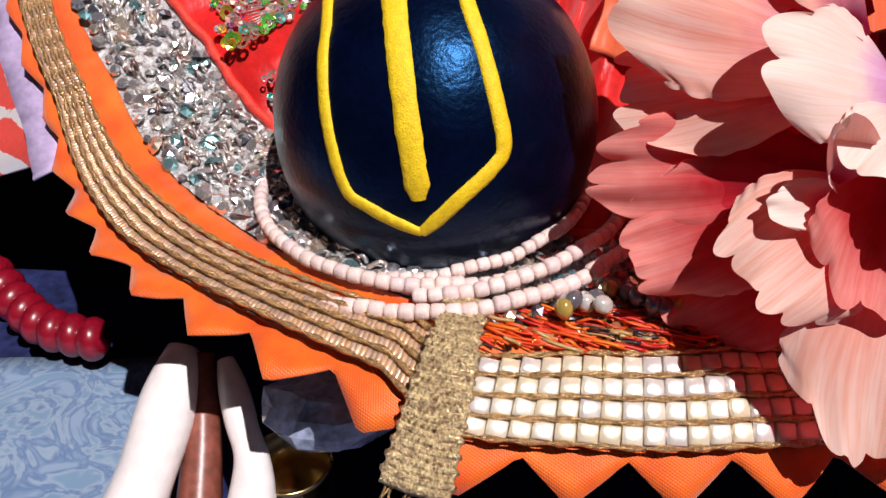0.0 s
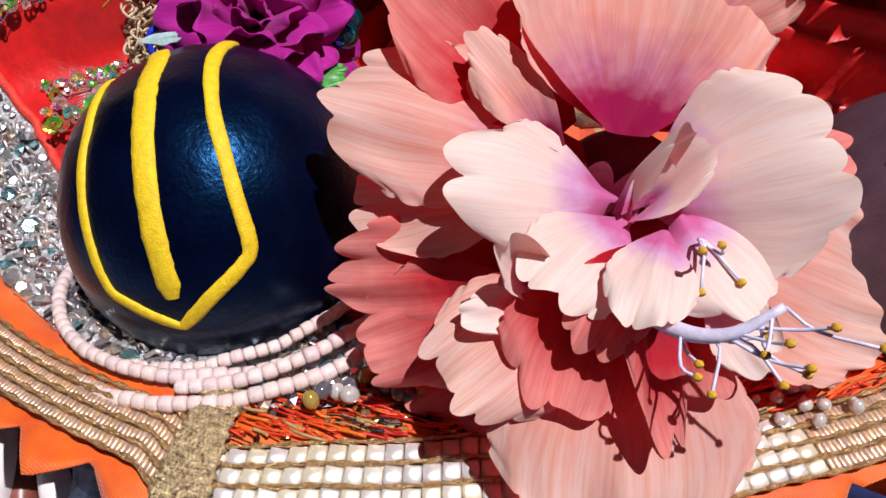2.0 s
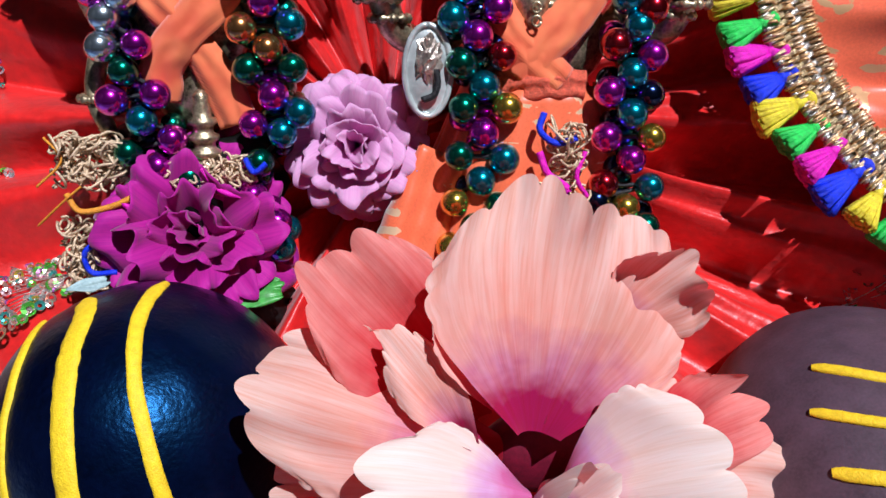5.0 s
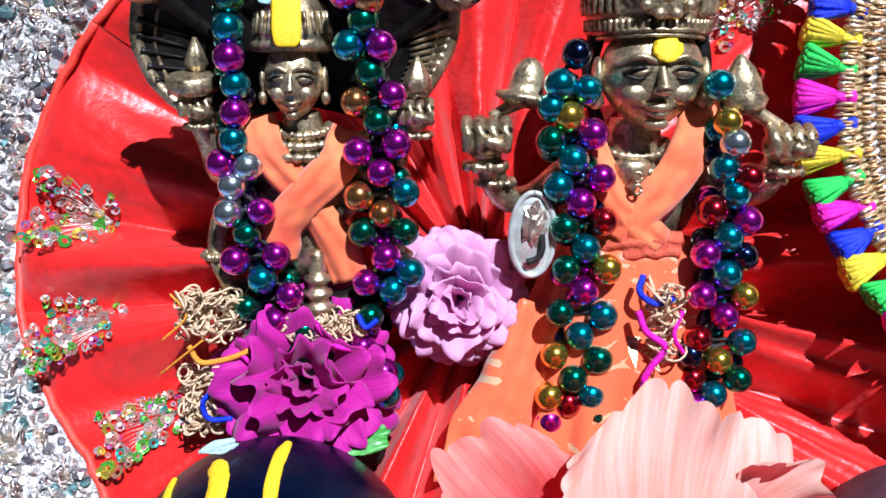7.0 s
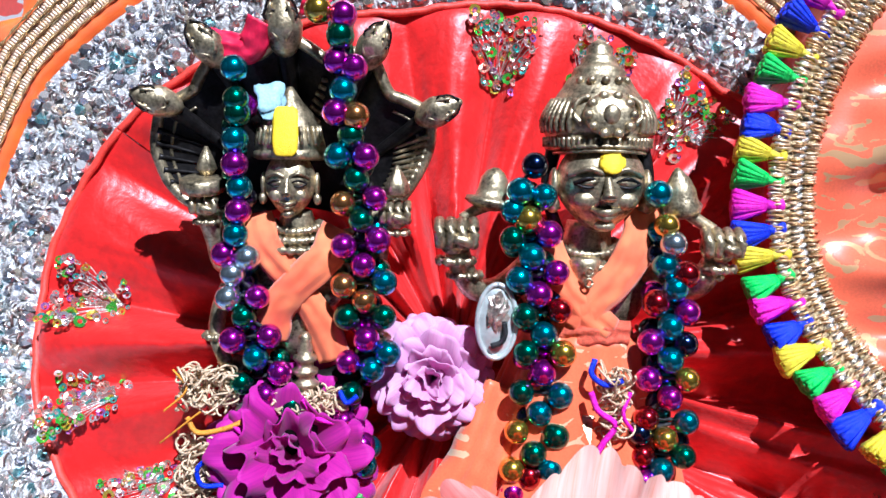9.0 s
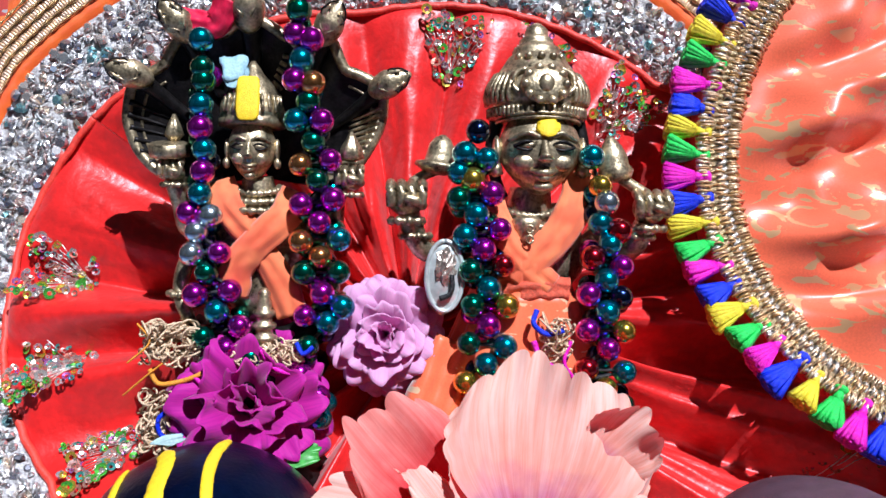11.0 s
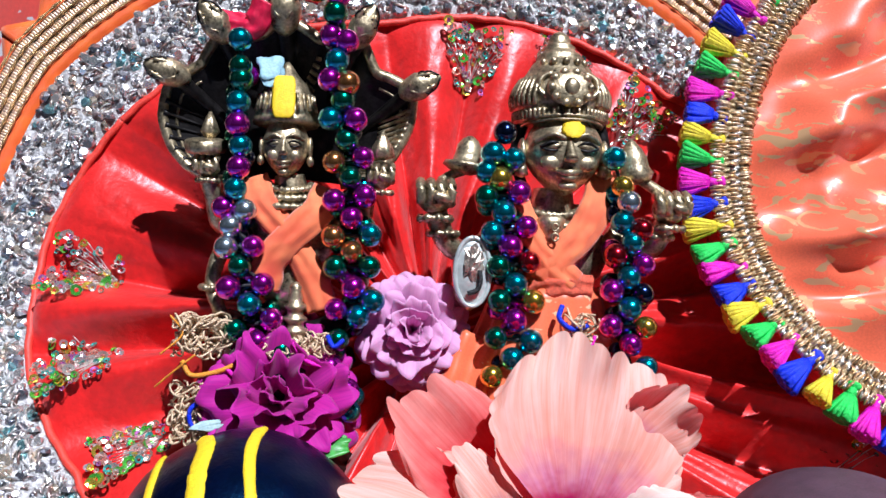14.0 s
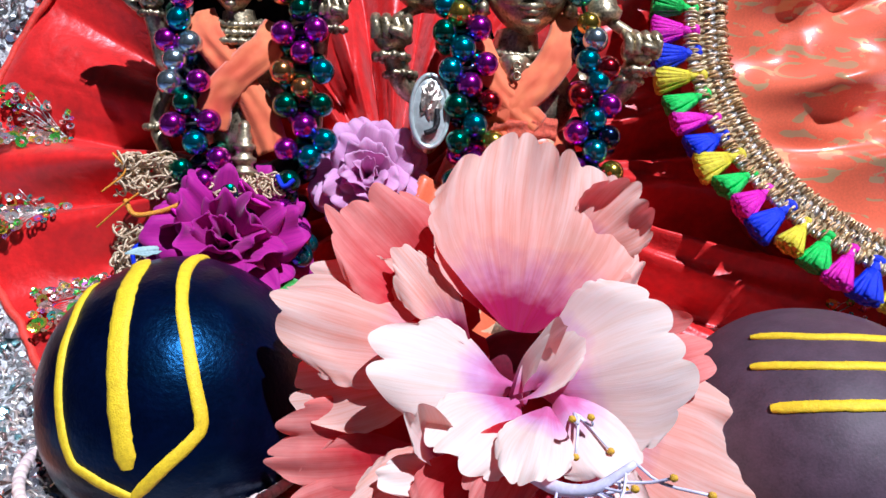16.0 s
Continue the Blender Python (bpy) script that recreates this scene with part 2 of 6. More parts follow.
# Redder copy of the petal: shade from upper petals put into the pigment.
HIB_SHADED = petal_mat("shaded hibiscus petal", (0.35, 0.004, 0.03), (0.66, 0.025, 0.045), (0.96, 0.42, 0.37), (0.90, 0.50, 0.45), 0.42, (1.0, 0.08, 0.12))
MAUVE = petal_mat("mauve rose petal", (0.50, 0.06, 0.42), (0.78, 0.36, 0.68), (0.87, 0.55, 0.80), (0.92, 0.72, 0.90), 0.34, (1.0, 0.35, 0.75))
MAGENTA = petal_mat("magenta rose petal", (0.88, 0.50, 0.66), (0.60, 0.008, 0.34), (0.66, 0.03, 0.42), (0.7, 0.45, 0.8), 0.36, (1.0, 0.25, 0.75))
LEAF = mat("green leaf", (0.06, 0.30, 0.05), 0.4, scale=250, vary=0.4)
STAMEN = mat("stamen filament", (0.72, 0.68, 0.85), 0.4, scale=400, vary=0.15)
ANTHER = mat("yellow anther", (0.75, 0.40, 0.02), 0.6, scale=1500, vary=0.4, bump=0.8)
THREAD = {c: mat(c + " silk thread", v, 0.5, scale=900, vary=0.35, bump=0.9, depth=0.0006, fine=6) for c, v in dict(yellow=(0.95, 0.66, 0.02), green=(0.04, 0.64, 0.09), magenta=(0.82, 0.003, 0.48), blue=(0.005, 0.03, 0.75), orange=(0.8, 0.30, 0.02), red=(0.75, 0.02, 0.05), black=(0.01, 0.01, 0.012)).items()}
BEADCOL = dict(M=("magenta", (0.62, 0.02, 0.58)), B=("turquoise", (0.02, 0.38, 0.52)), G=("green", (0.008, 0.20, 0.12)), Y=("gold", (0.75, 0.50, 0.06)), O=("copper", (0.72, 0.30, 0.09)), R=("red", (0.45, 0.01, 0.02)), W=("silver blue", (0.62, 0.74, 0.82)), N=("navy", (0.01, 0.02, 0.07)))
BEADMAT = {k: mat(n + " metallic bead", v, 0.2, 0.95, scale=120, vary=0.15, bump=0.1, depth=0.0002, coat=1.0) for k, (n, v) in BEADCOL.items()}
TABLE = mat("navy patterned tablecloth", (0.012, 0.018, 0.075), 0.55, scale=60, vary=0.8, bump=0.3)
DARKWALL = mat("dim room paint", (0.03, 0.028, 0.035), 0.8, scale=8, vary=0.2)

# ---- helpers for building ----


def mesh_of(name, verts, faces, material, uv=None, smooth=True):
    me = bpy.data.meshes.new(name)
    me.from_pydata([tuple(v) for v in verts], [], faces)
    if uv is not None:
        layer = me.uv_layers.new(name="uv")
        for loop in me.loops:
            layer.data[loop.index].uv = uv[loop.vertex_index]
    if smooth:
        me.shade_smooth()
    for m in material if isinstance(material, (list, tuple)) else (material,):
        me.materials.append(m)
    me.update()
    return me


def thing(name, label, category, at=(0, 0, 0), group="", kind="", data=None):
    ob = tagged(new(name, data), label, category, group, kind)
    if data is None:
        ob.empty_display_size = 0.01
    ob.location = at
    return ob


def piece(name, me, parent=None, label="", m=None):
    """One part: an object on that mesh, under its parent."""
    ob = new(name, me)
    if parent is not None:
        ob.parent = parent
    if m is not None:
        ob.matrix_basis = m
    return tagged(ob, label) if label else ob


def part(name, bm, material, parent, label="", smooth=True):
    me = bpy.data.meshes.new(name)
    bm.to_mesh(me)
    bm.free()
    if smooth:
        me.shade_smooth()
    me.materials.append(material)
    return piece(name, me, parent, label)


def spline(points, n):
    """n places along a smooth line through the points (Catmull-Rom)."""
    p = [Vector(q) for q in points]
    p = [2 * p[0] - p[1]] + p + [2 * p[-1] - p[-2]]
    out = []
    for i in range(n):
        f = i / (n - 1) * (len(p) - 3)
        k = min(int(f), len(p) - 4)
        t = f - k
        a, b, c, d = p[k:k + 4]
        out.append(0.5 * (2 * b + (c - a) * t + (2 * a - 5 * b + 4 * c - d) * t * t + (3 * b - a - 3 * c + d) * t ** 3))
    return out


def tube_data(points, radius, sides=8, taper=None):
    """Verts and faces of a round tube along the points, closed at its ends."""
    verts, faces, n = [], [], len(points)
    up = Vector((0.13, 0.21, 0.97))
    for i, p in enumerate(points):
        d = (points[min(i + 1, n - 1)] - points[max(i - 1, 0)]).normalized()
        a = d.cross(up)
        a = a.normalized() if a.length > 1e-6 else Vector((1, 0, 0))
        b = d.cross(a)
        r = radius * (taper(i / (n - 1)) if taper else 1)
        verts += [p + (a * math.cos(k * math.tau / sides) + b * math.sin(k * math.tau / sides)) * r for k in range(sides)]
    for i in range(n - 1):
        for k in range(sides):
            q = (k + 1) % sides
            faces.append((i * sides + k, i * sides + q, (i + 1) * sides + q, (i + 1) * sides + k))
    faces += [tuple(range(sides))[::-1], tuple(range((n - 1) * sides, n * sides))]
    return verts, faces


def join_data(*parts):
    verts, faces = [], []
    for v, f in parts:
        o = len(verts)
        verts += v
        faces += [tuple(i + o for i in q) for q in f]
    return verts, faces


def ball_data(c, r, nu=14, nv=10, turn=None, warp=None):
    """An ellipsoid of radii r at c."""
    verts, faces = [], []
    r = (r, r, r) if isinstance(r, (int, float)) else r
    for j in range(nv + 1):
        e = math.pi * (j / nv - 0.5)
        for i in range(nu):
            a = math.tau * i / nu
            d = Vector((math.cos(e) * math.cos(a), math.cos(e) * math.sin(a), math.sin(e)))
            v = Vector((d.x * r[0], d.y * r[1], d.z * r[2]))
            if warp:
                v = warp(v, d)
            verts.append(Vector(c) + (turn @ v if turn else v))
    for j in range(nv):
        for i in range(nu):
            q = (i + 1) % nu
            faces.append((j * nu + i, j * nu + q, (j + 1) * nu + q, (j + 1) * nu + i))
    return verts, faces


# ---- the drape: one profile over a step and up a backrest ----
PROFILE = [(-0.060, -0.060), (-0.050, -0.030), (-0.040, -0.010), (-0.028, 0.004), (-0.012, 0.011), (0.02, 0.013), (0.05, 0.020), (0.08, 0.042), (0.105, 0.068), (0.125, 0.098), (0.137, 0.13), (0.146, 0.165), (0.153, 0.195), (0.162, 0.235), (0.172, 0.28), (0.182, 0.33)]
DENSE = np.array([(v.x, v.y) for v in spline([(y, z, 0) for y, z in PROFILE], 400)])
RUN = np.r_[0, np.cumsum(np.hypot(*np.diff(DENSE, axis=0).T))]
RUN = RUN - np.interp(0.02, DENSE[:, 0], RUN)


def drape(x, s, h=0.0):
    """The place at x and the run s along the drape, h above it."""
    y, z = np.interp(s, RUN, DENSE[:, 0]), np.interp(s, RUN, DENSE[:, 1])
    y2, z2 = np.interp(s + 0.004, RUN, DENSE[:, 0]), np.interp(s + 0.004, RUN, DENSE[:, 1])
    y1, z1 = np.interp(s - 0.004, RUN, DENSE[:, 0]), np.interp(s - 0.004, RUN, DENSE[:, 1])
    n = Vector((0, -(z2 - z1), y2 - y1)).normalized()
    return Vector((x, y, z)) + n * h


def drape_turn(x, s, heading):
    """Axes on the drape: x along the heading (radians in its plane), z out of it."""
    t = (drape(0, s + 0.003) - drape(0, s - 0.003)).normalized()
    ex = Vector((1, 0, 0)) * math.cos(heading) + t * math.sin(heading)
    ey = -Vector((1, 0, 0)) * math.sin(heading) + t * math.cos(heading)
    ez = ex.cross(ey)
    return Matrix((ex, ey, ez)).transposed().to_4x4()


CX, CS = 0.04, 0.11


SEAM_AT = (-215, -195, -175, -155, -135, -112, -107, -100, -90, -80, -70, -60, -42, -20, 10, 47, 76, 98, 120, 145)
SEAMS = {
    "red": (0.137, 0.139, 0.133, 0.119, 0.117, 0.117, 0.117, 0.117, 0.117, 0.117, 0.118, 0.120, 0.136, 0.166, 0.166, 0.131, 0.125, 0.120, 0.128, 0.137),
    "silver": (0.165, 0.161, 0.153, 0.144, 0.144, 0.147, 0.150, 0.144, 0.141, 0.142, 0.148, 0.152, 0.158, 0.174, 0.174, 0.155, 0.152, 0.150, 0.156, 0.165),
    "inner": (0.170, 0.166, 0.157, 0.151, 0.151, 0.152, 0.157, 0.152, 0.149, 0.150, 0.157, 0.163, 0.168, 0.178, 0.178, 0.161, 0.158, 0.156, 0.162, 0.170),
    "outer": (0.184, 0.176, 0.164, 0.158, 0.163, 0.164, 0.1705, 0.1674, 0.1652, 0.1655, 0.169, 0.1755, 0.182, 0.190, 0.190, 0.177, 0.174, 0.172, 0.178, 0.184),
    "tip": (0.191, 0.182, 0.167, 0.161, 0.168, 0.173, 0.179, 0.1758, 0.174, 0.1745, 0.178, 0.184, 0.191, 0.198, 0.198, 0.186, 0.184, 0.182, 0.188, 0.191),
}


def radius_at(deg, kind):
    """Radii of the round cloth's seams: it is pulled a little longer towards the back."""
    deg = (deg + 215) % 360 - 215
    return float(np.interp(deg, SEAM_AT, SEAMS[kind]))


def polar(deg, r, h=0.0):
    return drape(CX + r * math.cos(radians(deg)), CS + r * math.sin(radians(deg)), h)


def ring_sheet(kind0, kind1, degs, rows, lift):
    """A sheet between two seams of the round cloth. lift(deg, f) is its height."""
    verts, faces, uv = [], [], []
    for i, d in enumerate(degs):
        for j in range(rows + 1):
            f = j / rows
            a = radius_at(d, kind0) if isinstance(kind0, str) else kind0
            b = radius_at(d, kind1) if isinstance(kind1, str) else kind1
            verts.append(polar(d, a + (b - a) * f, lift(d, f)))
            uv.append((i / len(degs), f))
    w = rows + 1
    for i in range(len(degs) - 1):
        for j in range(rows):
            faces.append((i * w + j, i * w + j + 1, (i + 1) * w + j + 1, (i + 1) * w + j))
    return verts, faces, uv


def steps(a, b, n):
    return [a + (b - a) * i / n for i in range(n + 1)]

# ---- the room and the support ----
def slab(name, a, b, material, label, category="wall"):
    bm = bmesh.new()
    bmesh.ops.create_cube(bm, size=1)
    for v in bm.verts:
        v.co = Vector([a[i] + (b[i] - a[i]) * (v.co[i] + 0.5) for i in range(3)])
    me = bpy.data.meshes.new(name)
    bm.to_mesh(me)
    bm.free()
    me.materials.append(material)
    return tagged(new(name, me), label, category, kind="structure")


slab("floor", (-2.0, -1.6, -0.80), (2.0, 1.6, -0.70), DARKWALL, "dim plain floor of the room", "floor")
slab("wall_north", (-2.0, 1.6, -0.8), (2.0, 1.7, 2.0), DARKWALL, "dim plain wall behind the altar")
slab("wall_west", (-2.1, -1.6, -0.8), (-2.0, 1.7, 2.0), DARKWALL, "dim plain side wall")
slab("wall_east", (2.0, -1.6, -0.8), (2.1, 1.7, 2.0), DARKWALL, "dim plain side wall")
# Out of view: added to cut sky fill, its edge set clear of the sun.
slab("ceiling", (-2.1, -0.6, 2.0), (2.1, 1.7, 2.1), DARKWALL, "unseen dark ceiling added to cut skylight over the altar", "ceiling")
slab("wall_south", (-2.1, -1.7, -0.8), (2.1, -1.6, 0.2), DARKWALL, "low parapet wall under open sky")
slab("table_top", (-0.9, -0.45, -0.092), (0.9, 0.9, -0.064), TABLE, "table under a navy patterned cloth", "table")


def tablecloth():
    """A thin blue and white patterned cloth on the table."""
    m, nt, b, N, L = nodes_of("blue paisley cotton")
    tc = N.new("ShaderNodeTexCoord")
    n = N.new("ShaderNodeTexNoise")
    n.inputs["Scale"].default_value, n.inputs["Detail"].default_value, n.inputs["Distortion"].default_value = 55, 3, 2.5
    L.new(tc.outputs["Object"], n.inputs["Vector"])
    r = ramp_of(nt, [(0.40, (0.16, 0.27, 0.40)), (0.48, (0.26, 0.35, 0.46)), (0.54, (0.11, 0.19, 0.34)), (0.64, (0.22, 0.32, 0.45))])
    L.new(n.outputs["Fac"], r.inputs[0])
    L.new(r.outputs[0], b.inputs["Base Color"])
    b.inputs["Roughness"].default_value = 0.6
    verts, faces = [], []
    for i in range(31):
        for j in range(25):
            x, y = -0.42 + 0.34 * i / 30, -0.12 + 0.19 * j / 24
            verts.append(Vector((x, y, -0.060 + 0.0015 * noise.noise(Vector((x * 40, y * 40, 0))))))
    for i in range(30):
        for j in range(24):
            faces.append((i * 25 + j, (i + 1) * 25 + j, (i + 1) * 25 + j + 1, i * 25 + j + 1))
    me = mesh_of("tablecloth", verts, faces, m)
    ob = thing("tablecloth", "pale blue patterned cotton cloth lying on the table", "cloth", data=me)
    ob.modifiers.new("thick", "SOLIDIFY").thickness = 0.001


tablecloth()


def altar_step():
    """The solid step and backrest under the cloth, just inside the drape."""
    verts, faces = [], []
    ss = steps(-0.078, 0.36, 60)
    for x in (-0.045, 0.36):
        for s in ss:
            s2 = max(s, 0.010)
            verts.append(drape(x, s2, -0.026))
        verts += [Vector((x, 0.30, 0.36)), Vector((x, 0.30, -0.062)), Vector((x, 0.036, -0.062))]
    n = len(ss) + 3
    faces = [(i, (i + 1) % n, n + (i + 1) % n, n + i) for i in range(n)] + [tuple(range(n))[::-1], tuple(range(n, 2 * n))]
    me = mesh_of("altar_step", verts, faces, mat("dark stained wood", (0.012, 0.007, 0.008), 0.5, scale=60, vary=0.4), smooth=False)
    thing("altar_step", "dark wooden altar step with a leaning backrest on the table", "altar", data=me)


altar_step()


def back_sheet():
    """The plain coral and white hanging behind the round cloth."""
    verts, faces = [], []
    nx, ns = 50, 30
    for i in range(nx + 1):
        for j in range(ns + 1):
            x, s = -0.30 + 0.66 * i / nx, 0.05 + 0.31 * j / ns
            verts.append(drape(x, s, -0.021 + 0.002 * math.sin(x * 90 + 5 * noise.noise(Vector((x * 20, s * 20, 3)))) - max(0, -0.085 - x) * 0.5))
    w = ns + 1
    for i in range(nx):
        for j in range(ns):
            faces.append((i * w + j, (i + 1) * w + j, (i + 1) * w + j + 1, i * w + j + 1))
    me = mesh_of("backrest_hanging", verts, faces, foil_print("red and white printed cotton", (0.70, 0.05, 0.03), (0.9, 0.85, 0.85), 40.0, 0.56))
    ob = thing("backrest_hanging", "red cotton hanging with pale print on the backrest", "cloth", data=me)
    ob.modifiers.new("thick", "SOLIDIFY").thickness = 0.0008


back_sheet()

# ---- the round altar cloth ----
round_cloth = thing("round_altar_cloth", "pleated round red satin cloth with silver stones and gold ribbon", "altar cloth")
TURN = steps(-215, 145, 720)


def pleat(d, f):
    """Gathered folds that run out from the middle; deep near it, flat at the seam."""
    k = noise.noise(Vector((d * 0.045, 0, 7)))
    fold = 0.5 + 0.5 * math.sin(radians(d) * 21 + 2.6 * k + 0.5 * math.sin(radians(d) * 8))
    soft = noise.noise(Vector((d * 0.16, f * 3.0, 1)))
    fold = fold ** 0.65
    amp = 0.0105 * (1 - f) ** 0.45 * (0.35 + min(1, f * 3)) + 0.0008
    amp *= 1 + 1.3 * math.exp(-((d + 10) / 28) ** 2) + 0.8 * math.exp(-((d + 180) / 18) ** 2)
    dip = 0.014 * math.exp(-((d + 8) / 30) ** 2) * min(1, f * 2) * (1 - f ** 6)
    crease = abs(noise.noise(Vector((d * 0.22 + f * 2, f * 5.0 + d * 0.05, 12))))
    fine = 0.0026 * math.sin(radians(d) * 61 + 5 * k) * (1 - f) ** 0.5 * min(1, f * 3) * (0.2 + 1.3 * math.exp(-((d + 15) / 32) ** 2))
    return 0.001 - dip + fine + amp * fold + 0.0014 * soft * (1 - f * 0.6) - 0.0035 * max(0, 0.25 - crease) * (1 - f ** 4) * min(1, f * 4)


v, f, uv = ring_sheet(0.012, "red", TURN, 44, pleat)
satin = piece("satin_centre", mesh_of("satin_centre", v, f, RED, uv), round_cloth, "gathered glossy red satin")
v, f, uv = ring_sheet("red", "silver", TURN, 8, lambda d, f: 0.0015 + 0.0012 * math.sin(f * math.pi) + 0.0006 * noise.noise(Vector((d, f * 4, 0))))
silver_band = piece("silver_band", mesh_of("silver_band", v, f, SILVERCLOTH, uv), round_cloth, "silver lurex band set with sequin stones")
v, f, uv = ring_sheet("silver", "inner", TURN, 3, lambda d, f: 0.001 + 0.0012 * math.sin(f * math.pi) + 0.0005 * noise.noise(Vector((d * 0.8, f * 3, 5))))
orange_band = piece("orange_band", mesh_of("orange_band", v, f, ORANGE, uv), round_cloth, "narrow orange satin strip")
v, f, uv = ring_sheet("inner", "outer", TURN, 4, lambda d, f: 0.0006 + 0.0004 * noise.noise(Vector((d * 0.4, f, 9))))
ribbon = piece("gold_ribbon", mesh_of("gold_ribbon", v, f, GOLDMESH, uv), round_cloth, "pearly cell ribbon with gold cords")


def zigzag():
    """The orange edge cut into points."""
    verts, faces = [], []
    n = 720
    for i in range(n + 1):
        d = -215 + 360 * i / n
        saw = abs(((d + 93.5) / 6.1) % 1 - 0.5) * 2
        ro = radius_at(d, "outer")
        rt = ro + 0.0022 + (radius_at(d, "tip") - ro) * saw
        for j in range(4):
            r = ro - 0.002 + (rt - ro + 0.002) * j / 3
            verts.append(polar(d, r, -0.0012 + 0.0016 * noise.noise(Vector((d * 0.3, j * 0.4, 2)))))
    for i in range(n):
        for j in range(3):
            faces.append((i * 4 + j, i * 4 + j + 1, (i + 1) * 4 + j + 1, (i + 1) * 4 + j))
    ob = piece("zigzag_edge", mesh_of("zigzag_edge", verts, faces, ORANGE), round_cloth, "orange satin edge cut in points")
    ob.modifiers.new("thick", "SOLIDIFY").thickness = 0.0005


zigzag()


def lining():
    """The mauve underside that shows past the rim at the side."""
    verts, faces = [], []
    ds = steps(-205, -150, 60)
    for d in ds:
        for j in range(3):
            verts.append(polar(d, radius_at(d, "outer") - 0.004 + 0.0075 * j, -0.004 - 0.001 * j + 0.002 * noise.noise(Vector((d * 0.5, j, 0)))))
    for i in range(len(ds) - 1):
        for j in range(2):
            faces.append((i * 3 + j, i * 3 + j + 1, i * 3 + j + 4, i * 3 + j + 3))
    ob = piece("lining", mesh_of("lining", verts, faces, LINING), round_cloth, "mauve lining past the rim")
    ob.modifiers.new("thick", "SOLIDIFY").thickness = 0.0006


lining()


def piping():
    """The corded seam between satin and silver, wound with thread."""
    pts = [polar(d, radius_at(d, "red") + 0.0002 * math.sin(d * 1.3), 0.0026) for d in steps(-215, 145, 900)]
    v1, f1 = tube_data(pts, 0.0013, 7, lambda u: 1 + 0.16 * math.sin(u * 900 * math.pi))
    piece("piping", mesh_of("piping", v1, f1, PIPING), round_cloth, "coral corded seam")
    for kind, off, r in (("inner", 0.0, 0.00048), ("inner", 0.25, 0.00048), ("inner", 0.5, 0.00048), ("inner", 0.75, 0.00048), ("outer", 0.0, 0.00048)):
        pts = []
        for d in steps(-215, 145, 1100):
            a, b = radius_at(d, "inner"), radius_at(d, "outer")
            pts.append(polar(d, (a if kind == "inner" else b) + (b - a) * off * (kind == "inner"), 0.0022))
        v1, f1 = tube_data(pts, r, 5, lambda u: 1 + 0.45 * math.sin(u * 1100 * math.pi / 3))
        piece("gold_cord", mesh_of("gold_cord", v1, f1, GOLDCORD), ribbon, "gold and dark twisted cord")


piping()


def motifs():
    """Fans of silver thread and sequins sewn on the satin, and small sprigs between them."""
    rng = random.Random(5)
    for k in range(18):
        deg0 = 82 - 17 * k
        if -125 < deg0 < -60 or deg0 < -200:
            continue
        verts, faces = [], []
        rc = radius_at(deg0, "red") - 0.006
        for t in range(15):
            w = (t - 7) / 7
            pts = [polar(deg0 + w * 5.5 * q + 0.2 * rng.uniform(-1, 1), rc - 0.021 + 0.016 * q * (1 - 0.12 * w * w), pleat(deg0 + w * 5.5 * q, 0.8) + 0.0012) for q in steps(0.0, 1.0, 6)]
            v1, f1 = tube_data(pts, 0.00017, 4)
            verts, faces = join_data((verts, faces), (v1, f1))
        piece("thread_fan", mesh_of("thread_fan", verts, faces, SILVERTHREAD), satin, "fan of silver thread")
        verts, faces = [], []
        for q in range(110):
            u = rng.random() ** 0.7
            d, r = deg0 + rng.uniform(-6, 6) * (0.6 + 0.4 * u), rc - 0.023 + 0.025 * u
            c = polar(d, r, pleat(d, 0.8) + 0.0014)
            m = drape_turn(0, CS + r * math.sin(radians(d)), rng.uniform(0, 6)).to_3x3() @ Euler((rng.uniform(-0.5, 0.5), rng.uniform(-0.5, 0.5), 0)).to_matrix()
            rad = rng.choice((0.0008, 0.0011, 0.0014)) if q > 11 else 0.0020
            o = len(verts)
            for a in range(8):
                verts.append(c + m @ Vector((rad * math.cos(a * math.tau / 8), rad * math.sin(a * math.tau / 8), 0.0003)))
            for a in range(8):
                verts.append(c + m @ Vector((0.4 * rad * math.cos(a * math.tau / 8), 0.4 * rad * math.sin(a * math.tau / 8), 0)))
            faces += [(o + a, o + (a + 1) % 8, o + 8 + (a + 1) % 8, o + 8 + a) for a in range(8)]
        tagged(piece("sequin_cluster", mesh_of("sequin_cluster", verts, faces, SEQUIN, smooth=False), satin, "cluster of mixed iridescent sequins"), kind="stuff")


motifs()

# ---- the coral cloth with tassels ----
TX, TS = 0.26, 0.175
tassel_cloth = thing("tasselled_cloth", "coral foil-print cloth with gold braid and bright tassels", "cloth")


STAND_OFF = 0.030


def polar2(deg, r, h=0.0):
    """A place on the tasselled cloth, lifted off the backrest so that its edge shades the satin."""
    p = drape(TX + r * math.cos(radians(deg)), TS + r * math.sin(radians(deg)), h)
    return p + (Vector((0.035, -0.16, 0.165)) - p).normalized() * STAND_OFF


def fold2(d, r):
    x, y = r * math.cos(radians(d)), r * math.sin(radians(d))
    q = y * 0.9 - x * 0.45
    n = noise.noise(Vector((x * 16, y * 16, 4)))
    edge = min(1, max(0, (0.104 - r) / 0.03))
    return 0.006 + 0.007 * edge + edge * (0.0070 * math.sin(q * 165 + 3.4 * n) + 0.0026 * math.sin(q * 390 + x * 120 + 6 * n) * (0.5 + noise.noise(Vector((x * 30, y * 30, 2)))) + 0.005 * noise.noise(Vector((x * 55, y * 55, 8))) + 0.003)


